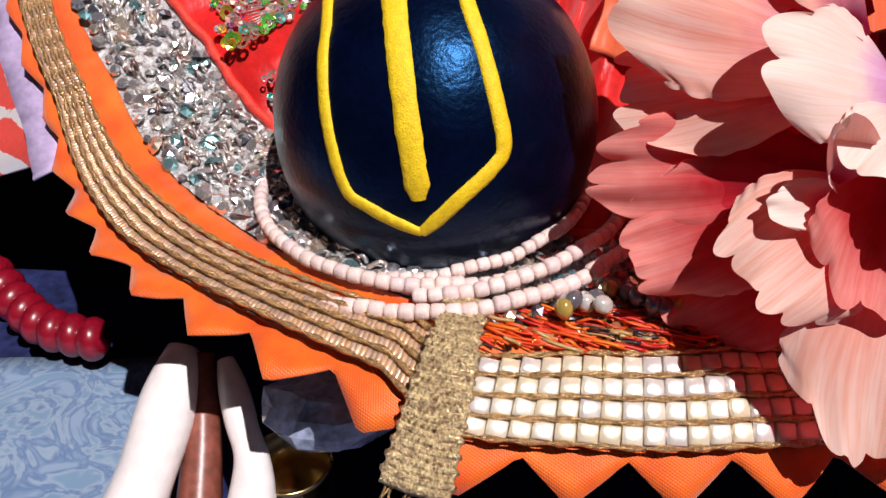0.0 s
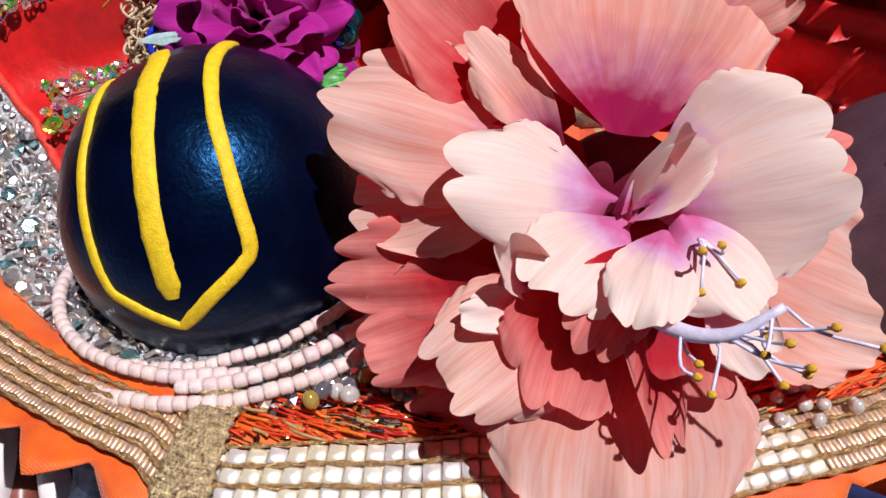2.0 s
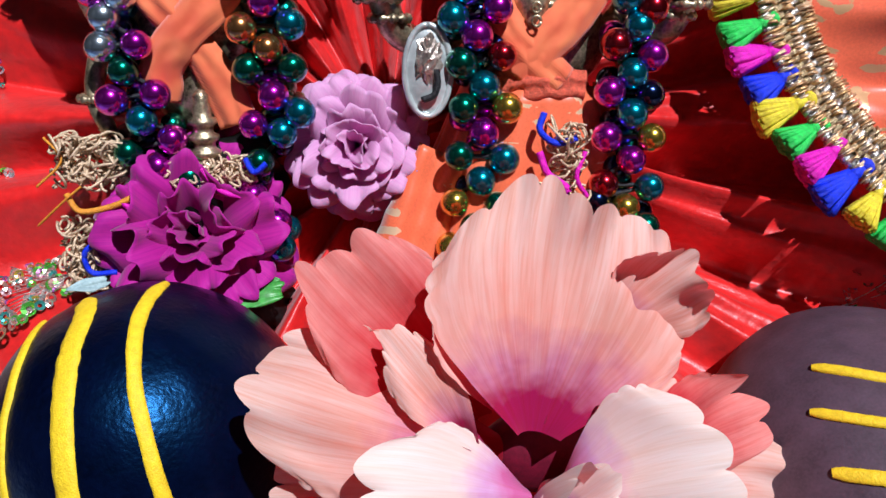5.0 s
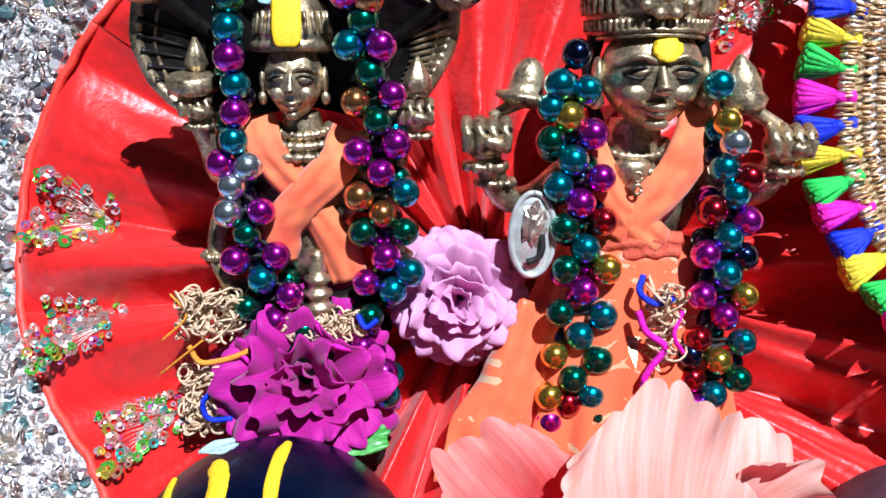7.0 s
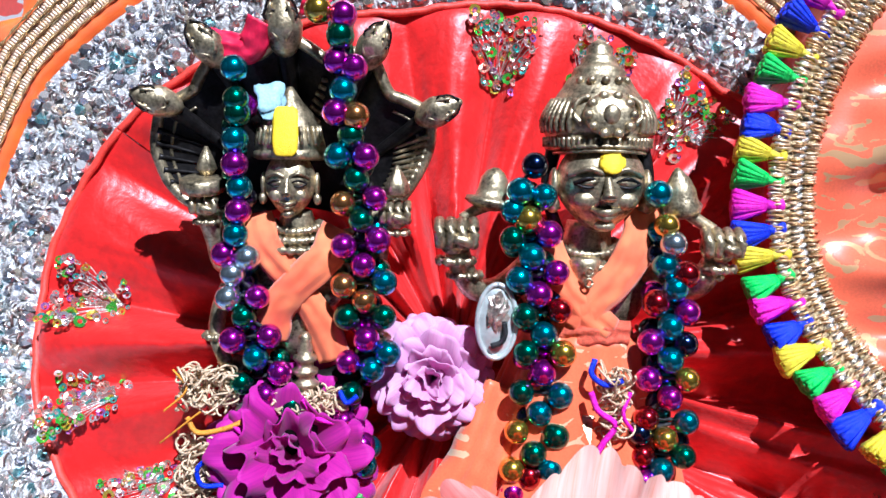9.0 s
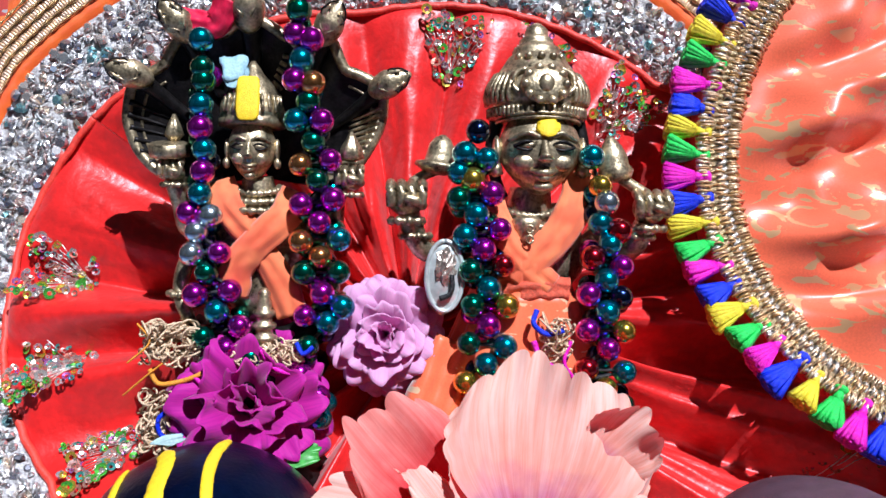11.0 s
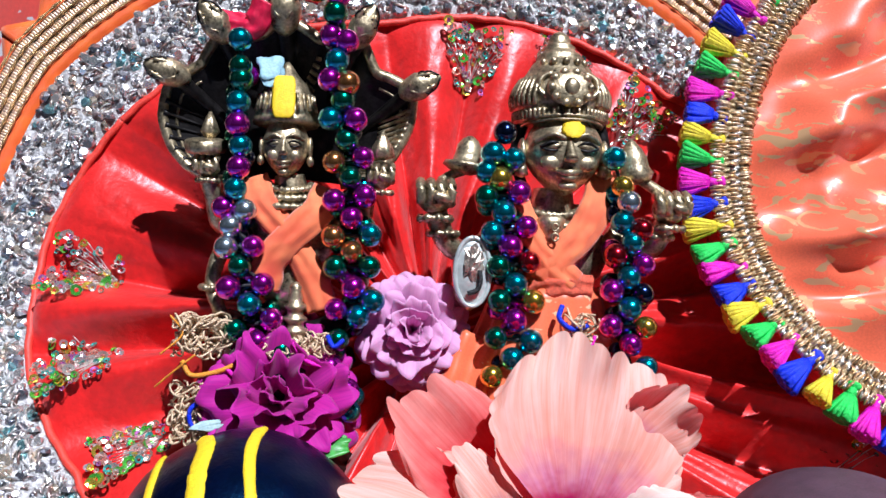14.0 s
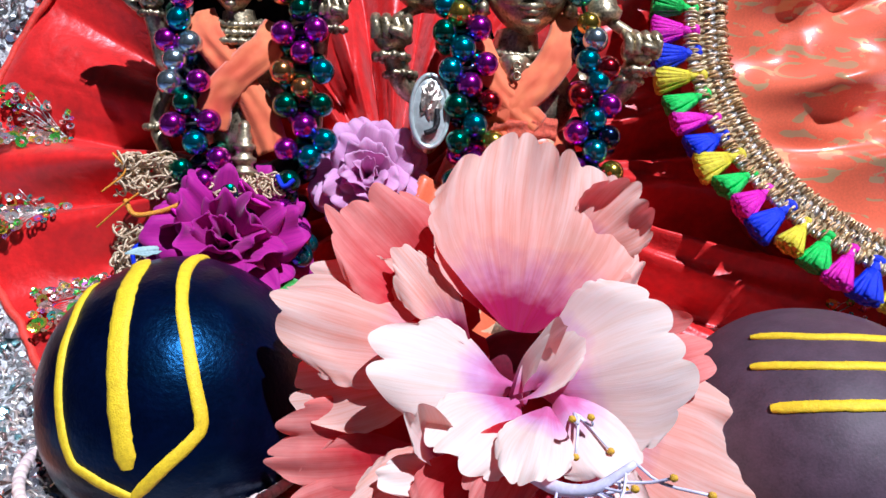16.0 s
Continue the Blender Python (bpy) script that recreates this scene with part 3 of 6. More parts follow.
def coral_cloth():
    verts, faces, uv = [], [], []
    ds, rows = steps(60, 310, 420), 70
    for d in ds:
        for j in range(rows + 1):
            r = 0.006 + 0.099 * j / rows
            verts.append(polar2(d, r, fold2(d, r)))
    w = rows + 1
    for i in range(len(ds) - 1):
        for j in range(rows):
            faces.append((i * w + j, i * w + j + 1, (i + 1) * w + j + 1, (i + 1) * w + j))
    ob = piece("printed_panel", mesh_of("printed_panel", verts, faces, SALMON), tassel_cloth, "rumpled coral cloth with metal foil leaves")
    verts, faces = [], []
    for d in ds:
        for j in range(4):
            verts.append(polar2(d, 0.1035 + 0.0105 * j / 3, 0.0062 + 0.001 * math.sin(j)))
    for i in range(len(ds) - 1):
        for j in range(3):
            faces.append((i * 4 + j, i * 4 + j + 1, (i + 1) * 4 + j + 1, (i + 1) * 4 + j))
    braid = piece("braid", mesh_of("braid", verts, faces, GOLDMESH), tassel_cloth, "gold and silver braid")
    # Added wall from braid to backrest; keeps sun slivers off the satin.
    verts, faces = [], []
    for d in ds:
        top, foot = polar2(d, 0.1135, 0.004), drape(TX + 0.116 * math.cos(radians(d)), TS + 0.116 * math.sin(radians(d)), -0.012)
        verts += [top.lerp(foot, j / 4) for j in range(5)]
    for i in range(len(ds) - 1):
        for j in range(4):
            faces.append((i * 5 + j, i * 5 + j + 1, (i + 1) * 5 + j + 1, (i + 1) * 5 + j))
    piece("padding", mesh_of("padding", verts, faces, RED), tassel_cloth, "added red wall that stops sun slivers under the braid").modifiers.new("thick", "SOLIDIFY").thickness = 0.001
    rr, data = random.Random(4), []
    for k in range(420):
        d = 95 + 205 * k / 420
        for r0, r1 in ((0.1005, 0.1055), (0.106, 0.1105), (0.1105, 0.1165)):
            a, e = d + rr.uniform(-0.3, 0.3), rr.uniform(-0.5, 0.5)
            pts = [polar2(a, r0 + rr.uniform(-0.001, 0.001), 0.0072), polar2(a + e, (r0 + r1) / 2, 0.0088 + rr.uniform(0, 0.0014)), polar2(a + e * 1.4, r1 + rr.uniform(-0.0008, 0.0012), 0.0074)]
            data.append(tube_data(spline(pts, 5), 0.00042, 4))
    tagged(piece("braid_stitches", mesh_of("braid_stitches", *join_data(*data), mat("tan gold yarn", (0.74, 0.52, 0.34), 0.35, 0.6, scale=900, vary=0.5, bump=0.6, random_island=[(1, 1, 1), (0.75, 0.6, 0.45), (1, 0.95, 0.9), (0.9, 0.75, 0.5)])), braid, "looped tan and gold stitches"), kind="stuff")
    for ring, (r0, wob, size, freq) in enumerate(((0.1035, 0.0012, 0.0008, 3.0), (0.107, 0.0016, 0.0009, 2.1), (0.111, 0.0014, 0.0009, 2.6), (0.1145, 0.0015, 0.0008, 3.0))):
        pts = [polar2(d, r0 + wob * math.sin(radians(d) * 57.3 * freq * 2), 0.0074 + 0.0008 * math.cos(radians(d) * 57.3 * freq * 2)) for d in steps(95, 300, 1800)]
        v1, f1 = tube_data(pts, size, 4)
        piece("braid_loop", mesh_of("braid_loop", v1, f1, SILVERTHREAD if ring in (1, 3) else GOLDMESH), braid)


coral_cloth()


def tassel_mesh(colour):
    """A flared bunch of threads: many thin strands in a cone, with a bound head. It points along +x."""
    rng = random.Random(3)
    head = join_data(tube_data([Vector((-0.0045, 0, 0)), Vector((-0.002, 0, 0)), Vector((0.0008, 0, 0))], 0.0016, 9, lambda u: 0.6 + 0.5 * u), ball_data((-0.0042, 0, 0), (0.0016, 0.0022, 0.0018), 9, 6))
    strands = []
    for k in range(84):
        a, q = rng.uniform(0, math.tau), math.sqrt(rng.random())
        y, z = math.cos(a) * q, math.sin(a) * q
        end = 0.0096 + rng.uniform(-0.0005, 0.0005) - 0.0006 * y * y
        pts = [Vector((end * u, y * (0.0013 + 0.0036 * u), z * (0.0011 + 0.0014 * u))) for u in (0, 0.3, 0.65, 1)]
        strands.append(tube_data(pts, 0.00095, 4))
    core = [Vector((x, 0, 0)) for x in (0.0, 0.003, 0.006, 0.0090)]
    v, f = tube_data(core, 1.0, 14, lambda u: 0.0016 + 0.0032 * u)
    strands.append(([Vector((q.x, q.y, q.z * 0.45)) for q in v], f))
    return mesh_of("tassel_" + colour, *join_data(*strands), THREAD[colour]), mesh_of("knot_" + colour, *head, THREAD[colour])


TASSELS = {c: tassel_mesh(c) for c in ("green", "magenta", "blue", "yellow")}
rng = random.Random(11)
for k in range(-19, 22):
    d = 178 + 4.25 * k
    c = ("green", "magenta", "blue", "yellow")[k % 4]
    base, s = polar2(d, 0.1175, 0.0075), TS + 0.1175 * math.sin(radians(d))
    m = Matrix.Translation(base) @ drape_turn(0, s, radians(d + rng.uniform(-9, 9))) @ pose(0, 0, 0, rng.uniform(-25, 25), rng.uniform(-4, 10), 0) @ Matrix.Diagonal((rng.uniform(0.92, 1.1), rng.uniform(0.9, 1.15), 1, 1))
    t = piece("tassel", TASSELS[c][0], tassel_cloth, c + " silk tassel", m)
    piece("tassel_knot", TASSELS[c][1], t)

# ---- stones ----


def stone(name, centre, radii, material, label, seed, pinch=0.0):
    def warp(v, d):
        n = noise.noise(d * 1.6 + Vector((seed, 0, 0))) * 0.012 + noise.noise(d * 7 + Vector((0, seed, 0))) * 0.004
        return v * (1 + n - pinch * max(0, d.z) ** 2)
    verts, faces = ball_data((0, 0, 0), radii, 96, 64, warp=warp)
    return thing(name, label, "stone", centre, data=mesh_of(name, verts, faces, material)), warp


def stripe(parent, name, radii, warp, anglepairs, half, n=60, ends=0.6):
    """A raised line of paste on the stone along azimuth and elevation pairs, degrees."""
    pts = []
    for a, e in anglepairs:
        pts.append(Vector((math.sin(radians(a)) * math.cos(radians(e)), -math.cos(radians(a)) * math.cos(radians(e)), math.sin(radians(e)))))
    line = [p.normalized() for p in spline(pts, n)]
    verts, faces = [], []
    for i, p in enumerate(line):
        d = (line[min(i + 1, n - 1)] - line[max(i - 1, 0)]).normalized()
        side = p.cross(d).normalized()
        end = min(1, ends + (1 - ends) * min(i, n - 1 - i) / 3)
        w = half * end * (1 + 0.12 * noise.noise(Vector((i * 0.35, half * 900, 0)))) / max(radii)
        for k, up in ((-1.05, -0.01), (-0.95, 0.012), (-0.5, 0.019), (0, 0.021), (0.5, 0.019), (0.95, 0.012), (1.05, -0.01)):
            q = (p + side * w * (k + 0.10 * noise.noise(Vector((i * 0.8, k * 3, half * 500))))).normalized()
            v = warp(Vector((q.x * radii[0], q.y * radii[1], q.z * radii[2])), q)
            verts.append(v * (1 + up))
    for i in range(n - 1):
        for k in range(6):
            faces.append((i * 7 + k, i * 7 + k + 1, (i + 1) * 7 + k + 1, (i + 1) * 7 + k))
    return piece(name, mesh_of(name, verts, faces, YELLOW), parent, "thick yellow paste line")


BR = (0.0339, 0.0343, 0.0347)
black_stone, bw = stone("black_stone", (-0.0113, 0.0299, 0.0345), BR, BLACKSTONE, "smooth black oval stone marked with yellow lines, ringed by white beads", 1.0)
stripe(black_stone, "paste_line", BR, bw, [(-5, -15), (-22, -8), (-29, -4), (-35, 9), (-45, 30), (-56, 44), (-80, 52), (-108, 49)], 0.00125)
stripe(black_stone, "paste_line", BR, bw, [(-6, -3), (-8, 10), (-14, 35), (-24, 55), (-38, 66), (-75, 75), (-115, 70)], 0.0023)
stripe(black_stone, "paste_line", BR, bw, [(-5, -15), (6, -3), (16, 6), (20, 12), (18, 30), (15, 55), (22, 76), (120, 84), (160, 70)], 0.0015)
WR = (0.0369, 0.042, 0.0337)
brown_stone, ww = stone("brown_stone", (0.1504, 0.0237, 0.0262), WR, BROWNSTONE, "smooth brown round stone marked with three yellow lines", 5.0)
stripe(brown_stone, "paste_line", WR, ww, [(-88, 56), (-40, 71), (44, 69), (88, 54)], 0.0013)
stripe(brown_stone, "paste_line", WR, ww, [(-70, 45), (-34, 56), (14, 58), (52, 48)], 0.0013)
stripe(brown_stone, "paste_line", WR, ww, [(-52, 33), (-26, 41), (3, 43), (38, 34)], 0.0016)

# ---- white beads round the black stone ----


def bead_ring(centre, r, z0, a0, a1, tilt, size, label):
    ring = thing("white_bead_string", label, "bead string", group="white bead strings")
    verts, faces = [], []
    rows = ((-0.5, 0.55), (-0.46, 0.86), (-0.3, 1.0), (0.3, 1.0), (0.46, 0.86), (0.5, 0.55))
    for x, q in rows:
        verts += [Vector((x * size * 1.02, math.cos(k * math.tau / 10) * q * size * 0.56, math.sin(k * math.tau / 10) * q * size * 0.56)) for k in range(10)]
    for i in range(5):
        faces += [(i * 10 + k, i * 10 + (k + 1) % 10, i * 10 + 10 + (k + 1) % 10, i * 10 + 10 + k) for k in range(10)]
    faces += [tuple(range(10))[::-1], tuple(range(50, 60))]
    me = mesh_of("white_bead", verts, faces, WHITEBEAD)
    n = int(radians(a1 - a0) * r / (size * 1.0))
    rr = random.Random(int(r * 1e5))
    for i in range(n):
        a = radians(a0 + (a1 - a0) * (i + 0.5) / n)
        p = Vector((centre[0] + r * math.sin(a), centre[1] - r * math.cos(a), z0 + tilt * math.sin(a) + 0.0008 * noise.noise(Vector((i * 0.3, r * 900, 0)))))
        piece("bead", me, ring, "", Matrix.Translation(p) @ pose(0, 0, 0, rr.uniform(0, 90), rr.uniform(-5, 5) - math.degrees(math.atan2(tilt * math.cos(a), r)), math.degrees(a) + rr.uniform(-4, 4)) @ Matrix.Scale(rr.uniform(0.94, 1.06), 4))
    return ring


bead_ring((-0.0113, 0.0299), 0.0335, 0.0165, -95, 100, 0.006, 0.0024, "string of small dusky white beads round the black stone")
bead_ring((-0.0120, 0.0299), 0.0372, 0.0165, -110, 30, -0.001, 0.0027, "string of cream white beads round the black stone")
bead_ring((-0.0090, 0.0299), 0.0395, 0.0165, -10, 95, 0.006, 0.0027, "string of cream white beads round the black stone")
bead_ring((-0.0080, 0.0299), 0.0432, 0.0150, -55, 95, 0.005, 0.0028, "outer string of cream white beads round the black stone")

# ---- flowers ----


def petal_mesh(name, base, tip, half, out, material, cup=0.2, curl=0.15, ruffle=0.06, seed=0, neck=0.16, lobes=7, nu=30, nv=72, fall=0.34):
    """A petal from base to tip. out: the way its face looks; cup bends its sides towards that way, curl bends its tip back."""
    base, tip, out = Vector(base), Vector(tip), Vector(out).normalized()
    ax = tip - base
    ln = ax.length
    ax.normalize()
    side = out.cross(ax).normalized()
    face = ax.cross(side).normalized()
    if face.dot(out) < 0:
        face = -face
    verts, uv, faces = [], [], []
    for i in range(nu + 1):
        u = i / nu
        w = half * (neck + (1 - neck) * math.sin(min(1.0, u / 0.86) * math.pi / 2) ** 1.05)
        for j in range(nv + 1):
            v = 2 * j / nv - 1
            av = abs(v)
            n1 = noise.noise(Vector((u * 1.6 + seed * 3.7, v * 1.4, seed)))
            n2 = noise.noise(Vector((v * 2.0, seed * 5, 0)))
            ph = v * lobes * 0.85 + seed * 2.1 + 1.3 * noise.noise(Vector((v * 1.7, seed, 4)))
            lobe = abs(math.sin(ph)) ** 0.42 * (0.8 + 0.5 * noise.noise(Vector((math.floor(ph / math.pi) * 1.7, seed, 9))))
            rim = (1.5 / (5 + lobes)) * (lobe - 0.75) * u ** 7 + 0.11 * n2 * u ** 3
            reach = ln * (u * (1 - fall * av ** 3.6) + rim)
            frill = math.sin(v * lobes * 0.55 + seed * 2.1 + 1.8 * n1) + 0.35 * math.sin(v * lobes * 1.7 + seed)
            edge = u ** 4 + 0.35 * av ** 5 * u
            high = cup * half * v * v * (0.35 + 0.65 * (1 - u)) * 1.2 - curl * ln * u ** 3 + ruffle * ln * edge * frill * 0.50 + 0.11 * ln * n1 * u + 0.004 * ln * math.sin(v * 9 + n1 * 6 + seed) * u
            across = w * v * (1 - 0.06 * u ** 5) * (1 + 0.07 * (abs(math.sin(u * u * 12 + seed * 5)) ** 0.5 - 0.6) * av ** 8 * u)
            verts.append(base + ax * reach + side * across + face * high)
            uv.append((u, 0.5 + 0.5 * v))
    k = nv + 1
    for i in range(nu):
        for j in range(nv):
            faces.append((i * k + j, i * k + j + 1, (i + 1) * k + j + 1, (i + 1) * k + j))
    return mesh_of(name, verts, faces, material, uv)


def petal(parent, *args, thick=0.00022, label="", **kw):
    ob = piece("petal", petal_mesh("petal", *args, **kw), parent, label)
    if thick:
        ob.modifiers.new("thick", "SOLIDIFY").thickness = thick
    return ob


def hibiscus():
    fl = thing("hibiscus_flower", "double salmon-pink hibiscus with ruffled petals between two stones", "flower")

    def sheet(*args, **kw):
        """One petal: a skin so thin that sunlight passes it and tints what lies behind."""
        return petal(fl, *args, thick=0, **kw)

    # outer ring
    sheet((0.0648, -0.007, 0.0650), (0.0715, 0.009, 0.1016), 0.0222, (0.05, -0.82, 0.60), HIB, cup=0.15, curl=0.0, seed=1.0, lobes=14, ruffle=0.09, nu=40, nv=110, fall=0.36)
    sheet((0.0640, -0.004, 0.0645), (0.0555, 0.009, 0.0945), 0.0128, (0.05, -0.75, 0.75), HIB, cup=0.25, curl=0.0, seed=1.9, lobes=6, ruffle=0.05)
    sheet((0.0770, 0.000, 0.0800), (0.0915, -0.001, 0.0930), 0.0085, (-0.2, -0.9, 0.3), HIB, cup=-0.2, curl=-0.12, seed=28.3, lobes=9, ruffle=0.22)
    sheet((0.0679, 0.000, 0.0652), (0.0920, 0.012, 0.0850), 0.0165, (0.15, -0.9, 0.4), HIB, cup=-0.2, curl=0.06, seed=8.9, ruffle=0.16, lobes=13)
    sheet((0.0560, 0.000, 0.0621), (0.0297, 0.015, 0.0885), 0.0137, (0.0, -0.8, 0.65), HIB_SHADED, cup=0.3, curl=0.05, seed=2.3, lobes=8)
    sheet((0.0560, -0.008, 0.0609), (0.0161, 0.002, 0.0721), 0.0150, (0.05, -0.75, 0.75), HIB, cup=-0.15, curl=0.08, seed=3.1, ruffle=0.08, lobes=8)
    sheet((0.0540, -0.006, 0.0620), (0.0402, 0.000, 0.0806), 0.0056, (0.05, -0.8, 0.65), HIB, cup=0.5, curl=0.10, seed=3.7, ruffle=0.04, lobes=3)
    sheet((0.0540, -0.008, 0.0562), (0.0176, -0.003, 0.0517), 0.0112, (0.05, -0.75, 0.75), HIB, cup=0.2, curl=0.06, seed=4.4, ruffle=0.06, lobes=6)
    sheet((0.0540, -0.014, 0.0433), (0.0151, -0.008, 0.0400), 0.0110, (-0.1, -0.9, 0.4), HIB_SHADED, cup=-0.2, curl=0.08, seed=5.2, ruffle=0.10, lobes=7)
    sheet((0.0500, -0.016, 0.0400), (0.0199, -0.014, 0.0271), 0.0120, (-0.1, -0.8, 0.6), HIB_SHADED, cup=0.25, curl=0.02, seed=6.1, ruffle=0.14, lobes=8)
    sheet((0.0560, -0.016, 0.0330), (0.0286, -0.014, 0.0150), 0.0134, (-0.1, -0.8, 0.5), HIB_SHADED, cup=0.2, curl=0.02, seed=6.7, ruffle=0.14, lobes=7)
    sheet((0.0724, -0.010, 0.0519), (0.1285, 0.000, 0.0295), 0.0250, (0.15, -0.75, 0.70), HIB, cup=0.0, curl=0.06, seed=7.7, ruffle=0.10, lobes=15, nv=80)
    sheet((0.0800, -0.006, 0.0563), (0.1110, 0.004, 0.0600), 0.0110, (0.1, -0.9, 0.4), HIB_SHADED, cup=0.2, curl=0.05, seed=8.2, lobes=6)
    sheet((0.0740, -0.002, 0.0660), (0.0940, 0.006, 0.0697), 0.0092, (0.2, -0.9, 0.4), HIB, cup=-0.2, curl=0.06, seed=8.4, ruffle=0.08, lobes=5)
    sheet((0.0660, -0.018, 0.0400), (0.0640, -0.044, 0.0080), 0.0234, (0.0, -0.8, 0.35), HIB, cup=0.1, curl=0.08, seed=9.3, lobes=15, ruffle=0.08, nv=80, fall=0.3)
    sheet((0.0660, -0.010, 0.0560), (0.0960, 0.004, 0.0180), 0.0170, (0.1, -0.9, 0.4), HIB_SHADED, cup=0.1, curl=0.04, seed=25.1, lobes=10, ruffle=0.1)
    sheet((0.0600, -0.012, 0.0500), (0.0380, -0.004, 0.0120), 0.0150, (-0.1, -0.9, 0.4), HIB_SHADED, cup=0.1, curl=0.04, seed=26.3, lobes=9, ruffle=0.1)
    sheet((0.0600, -0.004, 0.0600), (0.0240, 0.006, 0.0480), 0.0150, (-0.1, -0.9, 0.4), HIB_SHADED, cup=0.1, curl=0.04, seed=27.3, lobes=9, ruffle=0.08)
    # inner petaloids
    sheet((0.0640, -0.013, 0.0560), (0.0362, -0.018, 0.0650), 0.0110, (0, -0.7, 0.7), HIB_PALE, cup=-0.25, curl=0.06, seed=10.2, lobes=4, label="pale inner petaloid")
    sheet((0.0670, -0.016, 0.0570), (0.0915, -0.028, 0.0705), 0.0171, (0.1, -0.8, 0.5), HIB_PALE, cup=-0.25, curl=0.10, seed=11.4, lobes=9, ruffle=0.05, label="pale inner petaloid")
    sheet((0.0640, -0.018, 0.0550), (0.0485, -0.032, 0.0510), 0.0095, (-0.1, -0.6, 0.8), HIB_PALE, cup=-0.1, curl=0.10, seed=12.9, ruffle=0.08, lobes=6, label="pale inner petaloid")
    sheet((0.0490, -0.020, 0.0431), (0.0417, -0.026, 0.0588), 0.0042, (0.3, -0.9, 0.2), HIB_PALE, cup=1.0, curl=-0.2, seed=13.3, lobes=3, label="pale curled petaloid")
    sheet((0.0590, -0.020, 0.0440), (0.0351, -0.034, 0.0340), 0.0128, (-0.1, -0.75, 0.6), HIB, cup=-0.3, curl=0.14, seed=14.8, ruffle=0.09, lobes=9)
    sheet((0.0620, -0.020, 0.0460), (0.0530, -0.034, 0.0290), 0.0146, (0.0, -0.9, 0.3), HIB_SHADED, cup=0.2, curl=0.05, seed=15.2, lobes=6)
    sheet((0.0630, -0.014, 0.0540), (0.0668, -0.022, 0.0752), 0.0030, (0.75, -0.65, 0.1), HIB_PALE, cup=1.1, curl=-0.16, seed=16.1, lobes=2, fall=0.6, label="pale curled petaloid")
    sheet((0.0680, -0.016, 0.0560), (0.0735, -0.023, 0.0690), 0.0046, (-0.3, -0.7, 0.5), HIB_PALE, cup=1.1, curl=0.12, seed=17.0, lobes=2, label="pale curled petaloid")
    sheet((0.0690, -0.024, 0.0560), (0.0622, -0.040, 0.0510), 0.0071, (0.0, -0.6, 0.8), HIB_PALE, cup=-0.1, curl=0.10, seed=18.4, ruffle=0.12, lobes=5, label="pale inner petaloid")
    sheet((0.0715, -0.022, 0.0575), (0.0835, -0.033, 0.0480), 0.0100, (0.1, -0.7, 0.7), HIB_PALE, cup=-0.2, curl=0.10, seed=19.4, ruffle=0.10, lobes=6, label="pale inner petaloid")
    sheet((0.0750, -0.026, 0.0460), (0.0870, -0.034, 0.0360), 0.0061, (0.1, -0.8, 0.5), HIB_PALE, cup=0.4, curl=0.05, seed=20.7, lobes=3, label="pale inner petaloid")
    sheet((0.0720, -0.024, 0.0450), (0.0785, -0.034, 0.0300), 0.0104, (0.1, -0.9, 0.3), HIB_SHADED, cup=-0.3, curl=0.05, seed=21.9, lobes=4)
    sheet((0.0667, -0.024, 0.0450), (0.0700, -0.040, 0.0240), 0.0073, (0.5, -0.8, 0.2), HIB_SHADED, cup=0.4, curl=0.0, seed=22.2, lobes=2, fall=0.6)
    sheet((0.0650, -0.022, 0.0500), (0.0565, -0.036, 0.0440), 0.0073, (0.0, -0.8, 0.5), HIB_SHADED, cup=0.5, curl=0.2, seed=23.2, ruffle=0.15, lobes=5)
    sheet((0.0500, -0.020, 0.0400), (0.0380, -0.028, 0.0440), 0.0041, (0.0, -0.8, 0.5), HIB_PALE, cup=0.9, curl=0.2, seed=24.2, lobes=2, label="pale curled petaloid")
    th = ball_data((0.0670, 0.0005, 0.0540), (0.011, 0.005, 0.009), 16, 12)
    piece("throat", mesh_of("throat", *th, mat("dark crimson throat", (0.14, 0.002, 0.02), 0.6, scale=300, vary=0.3)), fl, "dark crimson throat")
    # stamen column, filaments, anthers
    col = spline([(0.0640, -0.032, 0.0470), (0.0685, -0.039, 0.0475), (0.0735, -0.043, 0.0500), (0.0795, -0.044, 0.0550)], 14)
    piece("stamen_column", mesh_of("stamen_column", *tube_data(col, 0.0016, 8, lambda u: 1 - 0.6 * u), STAMEN), fl, "pale lilac stamen column")
    rr = random.Random(4)
    anth = mesh_of("anther", *ball_data((0, 0, 0), (0.00075, 0.0006, 0.00065), 8, 6, warp=lambda v, n: v * (1 + 0.3 * noise.noise(n * 3))), ANTHER)
    for k in range(15):
        start = col[4 + k % 10] if k < 11 else Vector((0.0730, -0.027, 0.0560))
        end = start + Vector((rr.uniform(-0.003, 0.010), rr.uniform(-0.009, -0.003), rr.uniform(-0.006, 0.005)))
        mid = (start + end) / 2 + Vector((rr.uniform(-1, 1), rr.uniform(-1, 1), rr.uniform(-1, 1))) * 0.0025
        fil = piece("filament", mesh_of("filament", *tube_data(spline([start, mid, end], 7), 0.00028, 5), STAMEN), fl)
        piece("anther", anth, fil, "yellow anther", Matrix.Translation(end))
    return fl


hibiscus()


